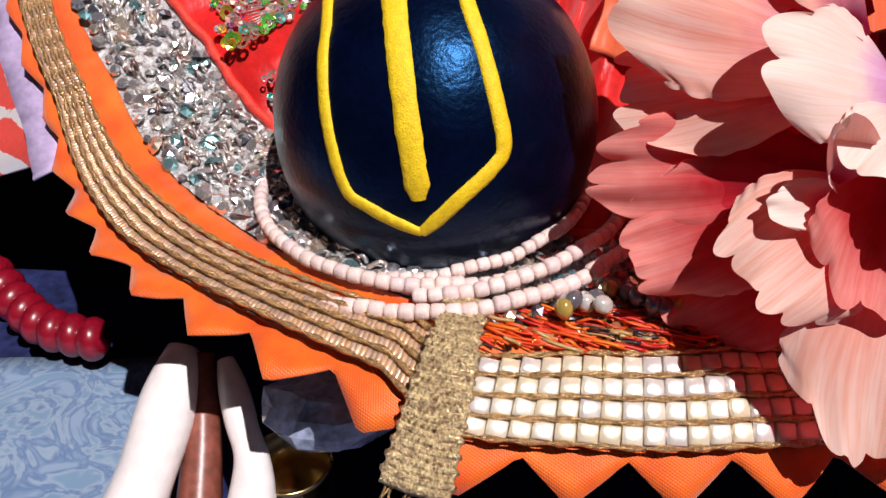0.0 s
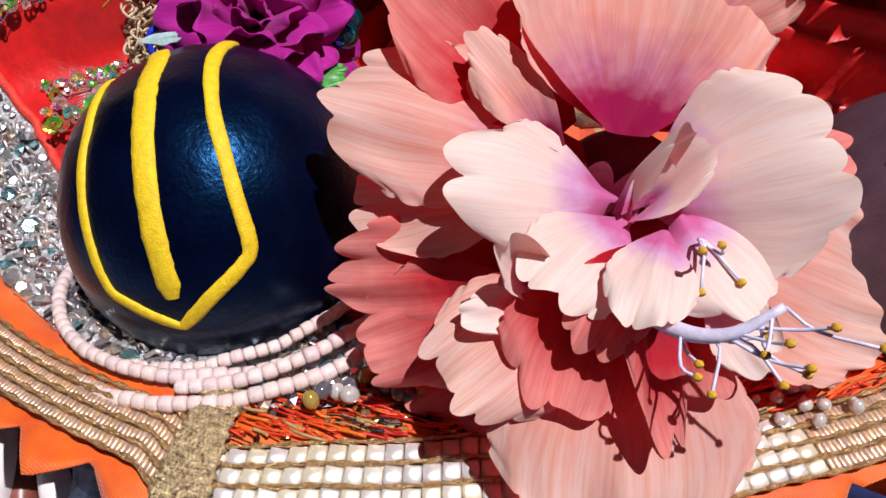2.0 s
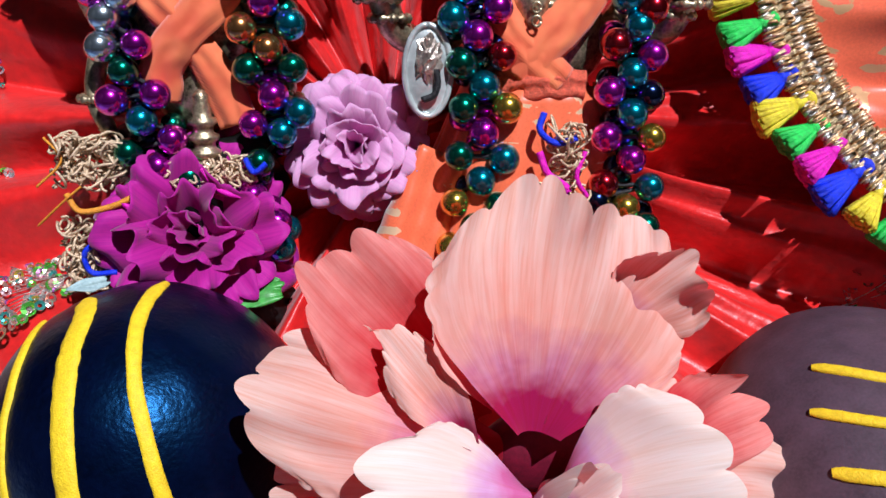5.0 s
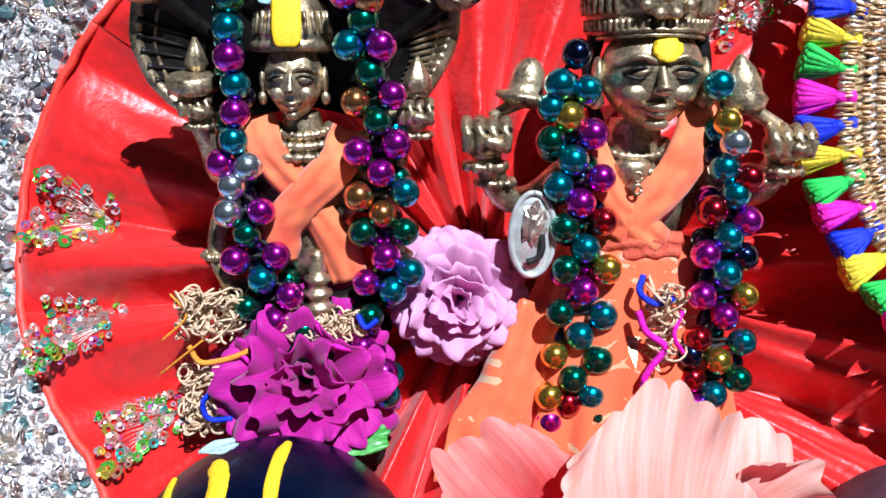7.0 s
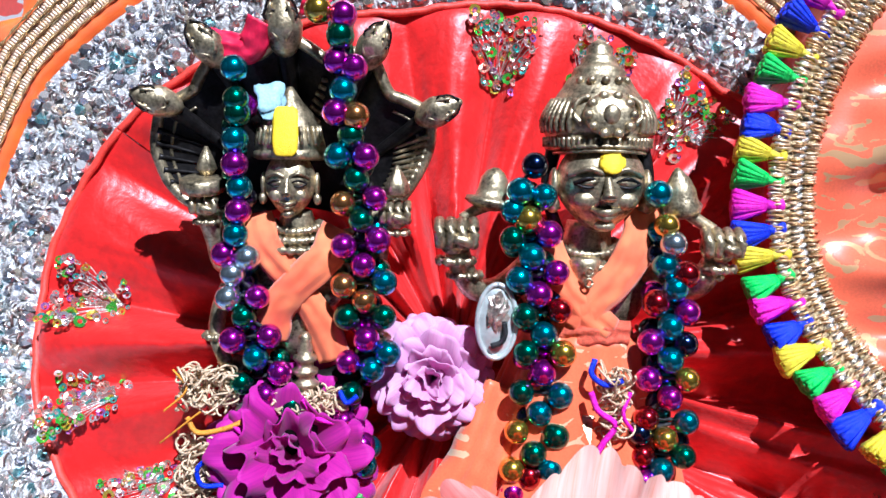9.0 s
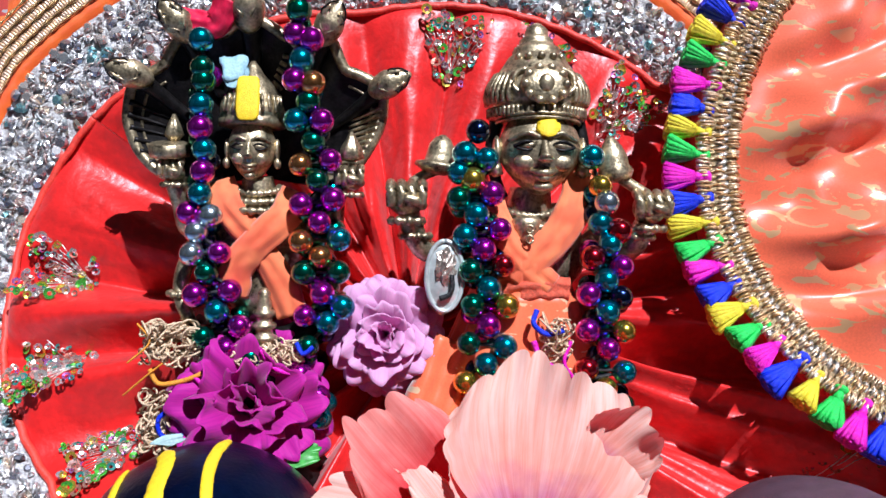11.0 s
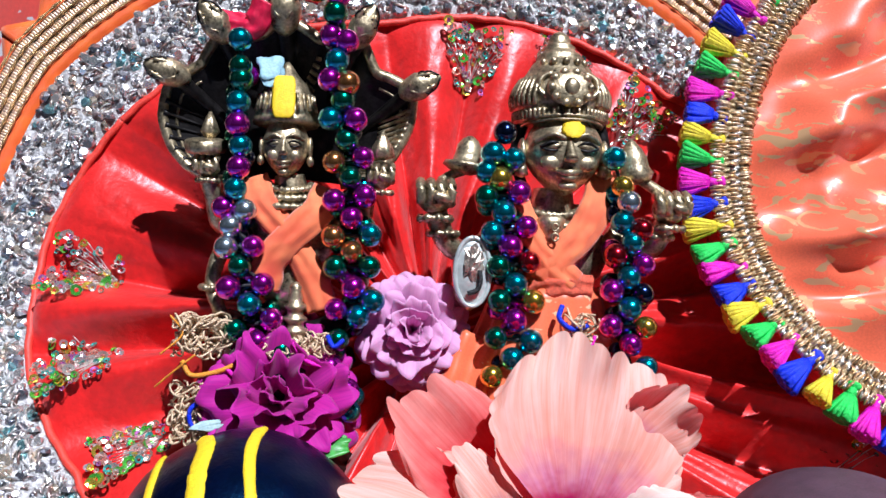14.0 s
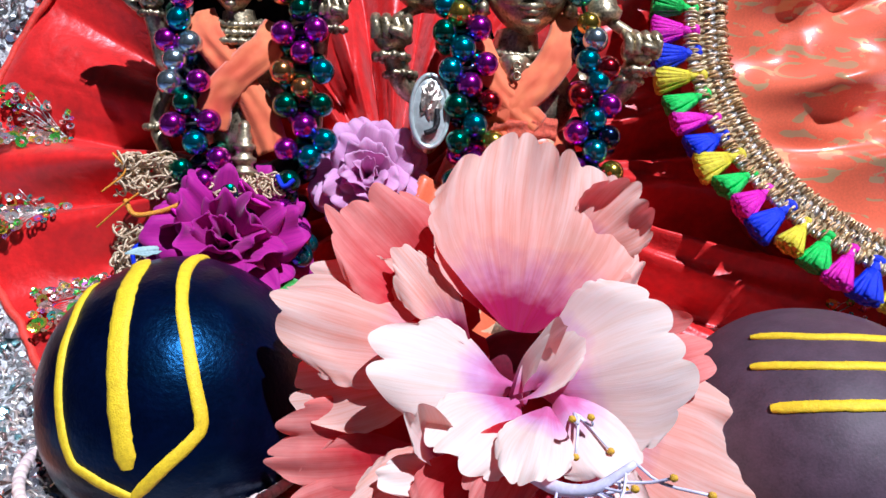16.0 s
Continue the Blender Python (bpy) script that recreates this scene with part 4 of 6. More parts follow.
def rose(name, label, centre, r, facing, material, rings, seed, deep=0.55, open_=1.0, ruffle=0.10, lobes=4):
    """A rose of rings of cupped petals round a tight heart."""
    fl = thing(name, label, "flower")
    rr = random.Random(seed)
    c, f = Vector(centre), Vector(facing).normalized()
    a = f.cross(Vector((0, 0, 1))).normalized()
    b = a.cross(f)
    for i, (n, reach, lift, half) in enumerate(rings):
        for k in range(n):
            t = math.tau * (k + 0.5 * (i % 2)) / n + rr.uniform(-0.25, 0.25)
            d = a * math.cos(t) + b * math.sin(t)
            q = reach * rr.uniform(0.88, 1.08)
            base = c - f * r * deep + d * r * 0.10 * q
            tip = c + d * r * q + f * r * (lift + rr.uniform(-0.08, 0.08)) - f * r * deep * 0.2
            petal(fl, base, tip, r * half * rr.uniform(0.85, 1.15), f * 0.8 - d * (0.9 - 0.75 * reach) * open_, material, cup=0.55 - 0.4 * reach, curl=0.05 + 0.22 * reach, ruffle=ruffle * rr.uniform(0.6, 1.5), seed=seed + i * 7 + k * 1.37, neck=0.3, lobes=lobes, nu=14, nv=26)
    return fl


rose("mauve_rose", "pale mauve garden rose with many frilled petals, lying between the idols", (0.0326, 0.0725, 0.0868), 0.0178, (-0.05, -0.93, 0.36), MAUVE,
     [(8, 1.0, -0.30, 0.56), (8, 0.94, -0.10, 0.54), (7, 0.80, 0.08, 0.48), (6, 0.62, 0.20, 0.42), (5, 0.44, 0.28, 0.36), (4, 0.28, 0.33, 0.28), (3, 0.12, 0.34, 0.2)], 21)
rose("magenta_rose", "loose magenta rose with crumpled petals, lying before the seated idol", (-0.0065, 0.064, 0.0690), 0.0215, (0.05, -0.86, 0.52), MAGENTA,
     [(7, 1.02, 0.0, 0.50), (7, 0.92, 0.22, 0.48), (6, 0.80, 0.42, 0.46), (6, 0.58, 0.56, 0.40), (5, 0.34, 0.56, 0.32), (4, 0.14, 0.42, 0.2)], 33, open_=1.2, ruffle=0.17, lobes=4)
leaf = petal(None, (-0.002, 0.058, 0.053), (0.015, 0.058, 0.0565), 0.0040, (0.0, -0.7, 0.7), LEAF, cup=0.3, curl=0.1, ruffle=0.02, seed=3)
leaf.name = "leaf"
tagged(leaf, "small green leaf under the magenta rose", "leaf")
pale = petal(None, (-0.026, 0.036, 0.0690), (-0.018, 0.038, 0.0705), 0.0016, (0.0, -0.5, 0.9), mat("pale blue petal", (0.32, 0.45, 0.46), 0.6), cup=0.2, curl=0.1, seed=6)
pale.name = "fallen_petal"
tagged(pale, "pale bluish fallen petal on top of the black stone", "petal")

# ---- the two brass idols ----


def frame_of(origin, lean):
    """Axes in millimetres: right, back, up along the leaning idol."""
    up = Vector((0, lean, 1)).normalized()
    back = Vector((1, 0, 0)).cross(-up).normalized()
    m = Matrix((Vector((1, 0, 0)), back, up)).transposed().to_4x4()
    return Matrix.Translation(origin) @ m @ Matrix.Scale(0.001, 4)


ONE = frame_of((-0.0049, 0.0741, 0.0804), 0.15)
TWO = frame_of((0.0781, 0.0734, 0.0777), 0.19)


class Figure:
    """Collects solids in millimetres (right, back, up) into one mesh."""

    def __init__(self, m):
        self.m, self.data, self.slots = m, [], []

    def ball(self, c, r, turn=(0, 0, 0), slot=0, n=14, warp=None):
        t = Euler([radians(a) for a in turn]).to_matrix()
        self.add(ball_data(Vector(c), r, n, max(8, n * 2 // 3), t, warp), slot)

    def tube(self, pts, r, taper=None, sides=9, n=16, slot=0):
        self.add(tube_data(spline(pts, n), r, sides, taper), slot)

    def ring(self, c, rx, ry, r, slot=0, a0=0, a1=360, tilt=0.0, beads=0):
        pts = [Vector((c[0] + rx * math.sin(radians(a)), c[1] - ry * math.cos(radians(a)), c[2] + tilt * math.cos(radians(a)))) for a in steps(a0, a1, 40)]
        self.add(tube_data(pts, r, 7, (lambda u: 1 + 0.35 * math.sin(u * beads * math.tau)) if beads else None), slot)

    def lathe(self, c, rows, n=28, flutes=0, slot=0, turn=(0, 0, 0)):
        verts, faces = [], []
        t = Euler([radians(a) for a in turn]).to_matrix()
        for r, z in rows:
            for k in range(n):
                a = math.tau * k / n
                q = r * (1 + (0.06 * math.cos(a * flutes) if flutes else 0))
                verts.append(Vector(c) + t @ Vector((q * math.cos(a), q * math.sin(a) * 0.9, z)))
        for i in range(len(rows) - 1):
            faces += [(i * n + k, i * n + (k + 1) % n, i * n + n + (k + 1) % n, i * n + n + k) for k in range(n)]
        faces += [tuple(range(n))[::-1], tuple(range((len(rows) - 1) * n, len(rows) * n))]
        self.add((verts, faces), slot)

    def add(self, data, slot=0):
        self.data.append(data)
        self.slots += [slot] * len(data[1])

    def build(self, name, label, category, materials):
        verts, faces = join_data(*self.data)
        me = mesh_of(name, [self.m @ Vector(v) for v in verts], faces, materials)
        for p, s in zip(me.polygons, self.slots):
            p.material_index = s
        return thing(name, label, category, data=me)


def face(g, c, w, h, d, dark=0):
    """A cast face: oval with brow lines, lidded eyes, nose and lips. c: its middle; d: its depth."""
    x, y, z = c

    def warp(v, n):
        k = 1 - 0.40 * max(0, -n.z) ** 1.4
        return Vector((v.x * k, v.y, v.z))
    g.ball(c, (w, d, h), n=28, warp=warp)
    fr = y - d
    g.tube([(x, fr + 0.1 * d, z + 0.22 * h), (x, fr - 0.10 * d, z - 0.05 * h), (x, fr - 0.22 * d, z - 0.22 * h)], 0.10 * w, lambda u: 0.8 + 0.7 * u)
    g.ball((x, fr - 0.14 * d, z - 0.22 * h), (0.19 * w, 0.16 * d, 0.09 * h))
    for s in (-1, 1):
        ex = x + s * 0.42 * w
        g.ball((ex, fr + 0.16 * d, z + 0.08 * h), (0.27 * w, 0.16 * d, 0.105 * h), (0, s * 8, s * 18))
        g.tube([(ex - 0.30 * w, fr + 0.10 * d, z + 0.06 * h), (ex, fr + 0.00 * d, z + 0.17 * h), (ex + 0.30 * w, fr + 0.16 * d + (s > 0) * 0.1 * d, z + 0.06 * h)], 0.042 * w, slot=dark)
        g.tube([(ex - 0.28 * w, fr + 0.12 * d, z + 0.05 * h), (ex, fr + 0.03 * d, z - 0.02 * h), (ex + 0.28 * w, fr + 0.18 * d, z + 0.05 * h)], 0.032 * w, slot=dark)
        g.tube([(x + s * 0.10 * w, fr + 0.06 * d, z + 0.26 * h), (ex, fr + 0.06 * d, z + 0.36 * h), (x + s * 0.80 * w, fr + 0.42 * d, z + 0.22 * h)], 0.065 * w)
        g.ball((x + s * 0.42 * w, fr + 0.24 * d, z - 0.28 * h), (0.28 * w, 0.2 * d, 0.2 * h))
        g.ball((x + s * 1.02 * w, y, z + 0.0 * h), (0.12 * w, 0.3 * d, 0.36 * h))
        g.ball((x + s * 1.04 * w, y - 0.1 * d, z - 0.42 * h), (0.16 * w, 0.22 * d, 0.18 * h))
    g.tube([(x - 0.34 * w, fr + 0.22 * d, z - 0.46 * h), (x, fr + 0.02 * d, z - 0.52 * h), (x + 0.34 * w, fr + 0.22 * d, z - 0.46 * h)], 0.07 * w, lambda u: 0.4 + math.sin(u * math.pi))
    g.tube([(x - 0.26 * w, fr + 0.24 * d, z - 0.56 * h), (x, fr + 0.08 * d, z - 0.63 * h), (x + 0.26 * w, fr + 0.24 * d, z - 0.56 * h)], 0.07 * w, lambda u: 0.4 + math.sin(u * math.pi))
    g.tube([(x - 0.28 * w, fr + 0.18 * d, z - 0.50 * h), (x, fr + 0.0 * d, z - 0.575 * h), (x + 0.28 * w, fr + 0.18 * d, z - 0.50 * h)], 0.035 * w, slot=dark)
    g.ball((x, fr + 0.28 * d, z - 0.82 * h), (0.24 * w, 0.2 * d, 0.12 * h))


def fist(g, c, r, seed=0):
    """A closed hand with four fingers."""
    x, y, z = c
    g.ball(c, (r * 0.9, r * 0.7, r * 0.85))
    for k in range(4):
        g.tube([(x - r * 0.75 + k * r * 0.5, y - r * 0.2, z + r * 0.75), (x - r * 0.75 + k * r * 0.5, y - r * 0.85, z + r * 0.35), (x - r * 0.7 + k * r * 0.46, y - r * 0.75, z - r * 0.35)], r * 0.26, n=8)
    g.tube([(x + r * 0.8, y - r * 0.3, z - r * 0.3), (x + r * 0.5, y - r * 0.95, z - r * 0.1), (x - r * 0.1, y - r * 0.95, z + r * 0.05)], r * 0.24, n=8)
    g.ring((x, y, z - r * 1.05), r * 0.75, r * 0.65, r * 0.18, beads=9)


def serpent_head(g, c, r, turn):
    """A small cast snake head with bead eyes and a ridge."""
    t = Euler([radians(a) for a in turn]).to_matrix()
    o = Vector(c)
    g.add(ball_data(o + t @ Vector((0, 0, 0.3 * r)), (r * 0.86, r * 0.62, r * 1.45), 22, 16, t, lambda v, n: Vector((v.x * (1 - 0.42 * max(0, n.z)), v.y * (1 - 0.25 * max(0, n.z)) - 0.12 * r * max(0, 1 - abs(n.z) * 2), v.z))))
    for s in (-1, 1):
        e = o + t @ Vector((s * 0.46 * r, -0.44 * r, 0.75 * r))
        g.ball(e, (r * 0.17, r * 0.14, r * 0.17), n=10)
        pts = [e + t @ Vector((math.cos(a) * 0.26 * r, -0.03 * r, math.sin(a) * 0.26 * r)) for a in steps(0, math.tau, 10)]
        g.add(tube_data(pts, r * 0.055, 5), 3)
        g.tube([o + t @ Vector((s * 0.15 * r, -0.62 * r, -0.3 * r)), o + t @ Vector((s * 0.52 * r, -0.5 * r, 0.35 * r)), o + t @ Vector((s * 0.36 * r, -0.5 * r, 1.25 * r))], r * 0.09, n=8, sides=6)
        g.tube([o + t @ Vector((s * 0.74 * r, -0.2 * r, 0.45 * r)), o + t @ Vector((s * 0.56 * r, -0.26 * r, 1.2 * r)), o + t @ Vector((s * 0.1 * r, -0.3 * r, 1.68 * r))], r * 0.06, n=8, sides=5, slot=3)


def idol_one():
    g = Figure(ONE)
    # hood: one dished shell with a scalloped rim, shade painted dark inside, ribbed at its flanks
    root = Vector((-2, 0, 52))

    def hood(a, q):
        """a: degrees from upright, q: share of the way to the rim."""
        r = float(np.interp(a, (-98, -88, -78, -66, -54, -40, -26, -14, -2, 12, 25, 38, 54, 64, 76, 88, 98), (18, 30, 37, 43, 46, 43, 48, 43, 48, 43, 49, 42, 47, 42, 34, 27, 16)))
        d = Vector((math.sin(radians(a)), 0, math.cos(radians(a))))
        return root + d * r * q + Vector((0, 19 - 11 * q ** 2.2 - 2 * math.cos(radians(a) * 2) * q, 0))

    angles = steps(-98, 98, 100)
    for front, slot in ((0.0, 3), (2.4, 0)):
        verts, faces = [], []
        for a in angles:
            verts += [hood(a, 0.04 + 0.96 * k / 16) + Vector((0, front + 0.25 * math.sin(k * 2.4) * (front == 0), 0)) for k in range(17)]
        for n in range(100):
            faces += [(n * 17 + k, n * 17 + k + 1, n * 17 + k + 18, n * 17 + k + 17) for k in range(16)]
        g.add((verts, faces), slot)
    g.tube([hood(a, 1.0) + Vector((0, 1.0, 0)) for a in steps(-98, 98, 50)], 1.7, n=160, sides=10)
    g.tube([hood(a, 0.90) for a in steps(-96, -44, 20)], 0.5, n=50, sides=6)
    g.tube([hood(a, 0.90) for a in steps(44, 96, 20)], 0.5, n=50, sides=6)
    for k in range(17):
        for sx in (-1, 1):
            # left ribs: fewer, and in the dark brass as the hood's shaded side
            if sx < 0 and k % 2:
                continue
            a = sx * (60 + 2.3 * k)
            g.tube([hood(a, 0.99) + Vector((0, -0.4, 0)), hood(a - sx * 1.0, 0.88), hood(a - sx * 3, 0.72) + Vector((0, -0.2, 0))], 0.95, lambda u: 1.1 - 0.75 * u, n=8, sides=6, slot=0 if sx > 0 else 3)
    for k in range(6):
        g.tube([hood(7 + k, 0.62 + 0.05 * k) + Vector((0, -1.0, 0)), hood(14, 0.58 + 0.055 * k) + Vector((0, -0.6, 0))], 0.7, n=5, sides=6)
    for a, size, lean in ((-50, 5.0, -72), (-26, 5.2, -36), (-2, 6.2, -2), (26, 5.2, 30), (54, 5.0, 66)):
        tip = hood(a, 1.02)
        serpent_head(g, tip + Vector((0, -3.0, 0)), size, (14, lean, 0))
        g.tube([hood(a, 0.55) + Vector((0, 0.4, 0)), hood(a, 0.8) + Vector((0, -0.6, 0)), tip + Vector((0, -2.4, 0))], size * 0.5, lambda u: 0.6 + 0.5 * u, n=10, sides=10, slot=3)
    # head and crown
    face(g, (-2.4, 3.0, 60), 7.2, 9.4, 6.4, 3)
    g.lathe((-2.6, 4.5, 66.5), [(8.2, 0), (9.6, 0.5), (9.6, 2.2), (8.9, 2.6), (9.2, 3.2), (9.0, 5), (8.8, 5.6), (8.0, 9), (5.8, 13), (3.2, 16), (1.6, 18.5), (0.6, 20)], flutes=14, turn=(-4, 0, 0))
    for k in range(13):
        a = radians(-84 + 14 * k)
        g.tube([(-2.6 + 9.2 * math.sin(a), 4.5 - 8.4 * math.cos(a), 71), (-2.6 + 8.2 * math.sin(a), 4.5 - 7.6 * math.cos(a), 76)], 0.6, n=4, sides=5)
    # neck, torso
    g.tube([(-1.5, 6, 52), (-1, 6.5, 46), (-1, 7, 42)], 4.6, lambda u: 1 + 0.5 * u)
    for k, (w, z) in enumerate(((6.4, 48.5), (7.8, 46.0), (9.5, 43.5))):
        g.ring((-1.2, 5.5, z), w, w * 0.72, 1.1, a0=-110, a1=110, tilt=-1.5, beads=15)
    g.ball((-1, 8, 34), (14.5, 7.5, 14))
    g.ball((-1, 8, 20), (11.5, 7.5, 12))
    for s in (-1, 1):
        g.ball((-1 + s * 15, 8, 42), (5.5, 5, 5.5))
        g.tube([(-1 + s * 15, 8, 42), (-1 + s * 21.5, 9, 36), (-1 + s * 23, 6, 44), (-1 + s * 24.5, 3, 51)], 3.0)
        g.ring((-1 + s * 20.0, 8.5, 38.5), 3.6, 3.6, 0.9, beads=9)
        g.tube([(-1 + s * 14, 7, 40), (-1 + s * 21, 5, 27), (-1 + s * 22.5, 2, 17), (-1 + s * 19, -1, 9)], 2.6, lambda u: 1.1 - 0.35 * u)
        g.ring((-1 + s * 22.5, 2, 17), 3.2, 3.0, 0.9, beads=9)
    fist(g, (-25.5, 2, 53.5), 4.0)
    fist(g, (26.5, 2, 52.0), 4.6)
    g.lathe((-26, 1, 59), [(1, -2), (5.4, -1.4), (5.9, 0), (5.9, 2.2), (4.6, 2.8), (1, 3)], flutes=12, turn=(12, 0, 0))
    g.lathe((27, 1, 57), [(1, 0), (3.6, 1), (3.0, 4), (1.4, 7), (0.4, 9)], flutes=6)
    g.lathe((-25, 2, 62), [(1.2, 0), (2.8, 2), (1.8, 5), (0.5, 8)], flutes=6)
    # crossed legs and pedestal, coloured near black for the shade they sit in
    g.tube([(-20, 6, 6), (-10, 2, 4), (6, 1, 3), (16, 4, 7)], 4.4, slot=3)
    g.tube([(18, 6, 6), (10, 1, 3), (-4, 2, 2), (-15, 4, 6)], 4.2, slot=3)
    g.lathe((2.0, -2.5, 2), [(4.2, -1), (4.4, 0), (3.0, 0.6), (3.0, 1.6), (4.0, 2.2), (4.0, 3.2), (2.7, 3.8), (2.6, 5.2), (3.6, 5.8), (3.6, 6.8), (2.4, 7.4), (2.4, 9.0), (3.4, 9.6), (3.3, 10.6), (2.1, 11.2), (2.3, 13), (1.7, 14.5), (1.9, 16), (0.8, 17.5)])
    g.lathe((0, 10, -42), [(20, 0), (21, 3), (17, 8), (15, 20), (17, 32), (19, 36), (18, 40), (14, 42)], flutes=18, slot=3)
    # yellow and blue paste marks
    g.ball((-2.6, -3.3, 74.6), (3.4, 0.9, 6.8), (-15, 0, 0), slot=1, n=24, warp=lambda v, n: Vector((3.4 * math.copysign(abs(n.x) ** 0.35, n.x) * (1 + 0.12 * noise.noise(n * 3)), v.y, 6.8 * math.copysign(abs(n.z) ** 0.6, n.z))))
    g.ball((-6.8, -0.4, 82.5), (4.2, 0.9, 4.8), (-20, 14, 10), slot=2, n=22, warp=lambda v, n: v * (1 + 0.6 * noise.noise(n * 1.3 + Vector((3, 1, 0)))))
    g.ball((-2.2, -3.4, 56.8), (0.8, 0.6, 0.8), slot=2, n=8)
    # last slot: near-black brass paints hood and seat shade; face lines are patina
    g.build("serpent_hooded_idol", "small aged brass idol seated under a five-headed serpent hood", "statue", [BRASS, YELLOW, mat("pale blue paste", (0.30, 0.50, 0.58), 0.6), mat("dark shade and patina brass", (0.014, 0.012, 0.012), 0.45, 0.6, scale=300, vary=0.8)])


idol_one()


def idol_two():
    g = Figure(TWO)
    face(g, (0.8, 2.6, 64.0), 12.8, 13.2, 10.4, 2)
    for sx in (-1, 1):
        g.tube([(0.8 + sx * 12.6, 7, 74), (0.8 + sx * 14.2, 6.5, 66), (0.8 + sx * 13.2, 5.5, 57), (0.8 + sx * 10.5, 5, 50)], 2.3, lambda u: 1 - 0.3 * u, slot=2)
        g.ball((0.8 + sx * 13.6, 2.8, 60), (2.0, 1.8, 2.6))
        g.ring((0.8 + sx * 13.6, 2.8, 57.5), 2.2, 1.6, 0.6)
    g.ring((0.6, 5.2, 72.6), 12.8, 12.0, 0.5, a0=-100, a1=100, tilt=1.0)
    g.ring((0.6, 5.2, 73.8), 13.2, 12.3, 0.6, a0=-100, a1=100, tilt=1.0, beads=26)
    g.lathe((0.4, 7, 73.6), [(12.6, -1), (14.6, 0.0), (15.0, 1.2), (14.6, 3.0), (14.0, 3.4), (14.8, 4.2), (15.6, 6.5), (15.4, 9.0), (13.8, 12.4), (12.0, 15.0), (10.6, 17.0), (9.0, 19.6), (7.4, 21.0), (7.6, 21.8), (7.0, 23.0), (5.6, 23.8), (5.0, 25.0), (5.2, 25.6), (4.2, 26.4), (3.6, 27.2), (3.6, 28.4), (3.0, 29.6), (1.5, 30.8), (0.6, 31.2)], n=40, turn=(-5, 0, 0))
    for k in range(33):
        a = radians(-96 + 6 * k)
        g.tube([(0.4 + 14.8 * math.sin(a), 7 - 13.3 * math.cos(a), 74.4), (0.4 + 14.9 * math.sin(a), 7 - 13.4 * math.cos(a), 77.2)], 0.75, n=4, sides=6)
    for k in range(27):
        a = radians(-104 + 8 * k)
        if abs(k - 13) > 4:
            g.tube([(0.4 + 15.2 * math.sin(a), 7 - 13.7 * math.cos(a), 78.4), (0.4 + 15.8 * math.sin(a), 7 - 14.2 * math.cos(a), 80.8), (0.4 + 15.2 * math.sin(a), 7 - 13.7 * math.cos(a), 83.5), (0.4 + 12.8 * math.sin(a), 7 - 11.4 * math.cos(a), 87.5)], 0.9, n=8, sides=6)
    g.ball((0.8, -6.0, 83.2), (7.4, 2.4, 6.2), (-14, 0, 0))
    for k in range(10):
        a = k * math.tau / 10
        g.ball((0.8 + 6.0 * math.cos(a), -7.4 + 0.25 * math.sin(a) * 6, 83.2 + 5.2 * math.sin(a)), (1.5, 1.1, 1.3), n=8)
    g.ball((0.8, -8.2, 83.2), (2.4, 1.4, 2.8))
    for sx in (-1, 1):
        g.tube([(0.8 + sx * 7, -4.5, 80.5), (0.8 + sx * 9.6, -3.6, 83.5), (0.8 + sx * 8.0, -3.2, 87.0), (0.8 + sx * 5.0, -3.6, 88.2)], 0.9, n=10, sides=6)
    for k in range(12):
        a = math.tau * k / 12
        g.ball((0.4 + 7.4 * math.cos(a), 5.6 + 6.6 * math.sin(a), 92.8), 1.2, n=8)
    # neck, torso, pendant
    g.tube([(-1, 8, 53), (-1.5, 8, 46), (-1.5, 8.5, 42)], 6.4, lambda u: 1 + 0.4 * u)
    g.ball((-1, 10, 33), (19, 9, 15))
    g.ball((-1, 10, 12), (17, 9, 20))
    for w, z in ((8.6, 47.0), (11.0, 43.5)):
        g.ring((-1.5, 7, z), w, w * 0.8, 1.2, a0=-110, a1=110, tilt=-2.5, beads=17)
    g.lathe((-3.2, -1.6, 32), [(0.5, 0), (2.2, 4), (4.6, 9), (5.0, 11), (3.8, 12)], turn=(-8, 0, 0))
    for k in (0, 1):
        pts = [Vector((-3.0 + 1.1 * math.cos(a), -5.6, 37.5 + 3.0 * k + 1.2 * math.sin(a))) for a in steps(0, math.tau, 10)]
        g.add(tube_data(pts, 0.42, 5))
    # arms: raised pair and lower pair
    g.tube([(-18, 9, 40), (-27, 8, 33), (-35, 4, 35), (-39, 1, 45)], 3.6)
    g.tube([(17, 9, 40), (26, 8, 34), (31, 4, 36), (34, 1, 43)], 3.6)
    for x, z in ((-36.5, 38), (32, 38.5)):
        g.ring((x, 3, z), 4.3, 4.0, 1.0, beads=11)
    g.tube([(-18, 8, 38), (-28, 4, 26), (-30, 0, 20), (-27, -3, 17)], 3.2)
    g.tube([(17, 8, 38), (22, 5, 27), (22, 2, 17), (19, 0, 10)], 3.0)
    fist(g, (-39.5, 0, 49), 6.2)
    fist(g, (34.5, 0, 47.5), 6.0)
    g.lathe((-30, 1, 58.5), [(2.0, -2), (5, -1.2), (7.4, 0.2), (7.0, 1.4), (4.6, 1.8), (4.2, 4), (3.8, 7), (2.4, 9), (0.8, 10)], turn=(0, 8, 0))
    g.tube([(-38, 1, 54), (-34, 1, 56.5), (-30, 1, 58)], 1.6)
    g.lathe((24, 1, 57), [(1.6, -2), (4.8, -1), (5.8, 1), (4.6, 3), (4.4, 6), (3.2, 9), (1.4, 11.5), (0.5, 12.5)], turn=(0, -10, 0))
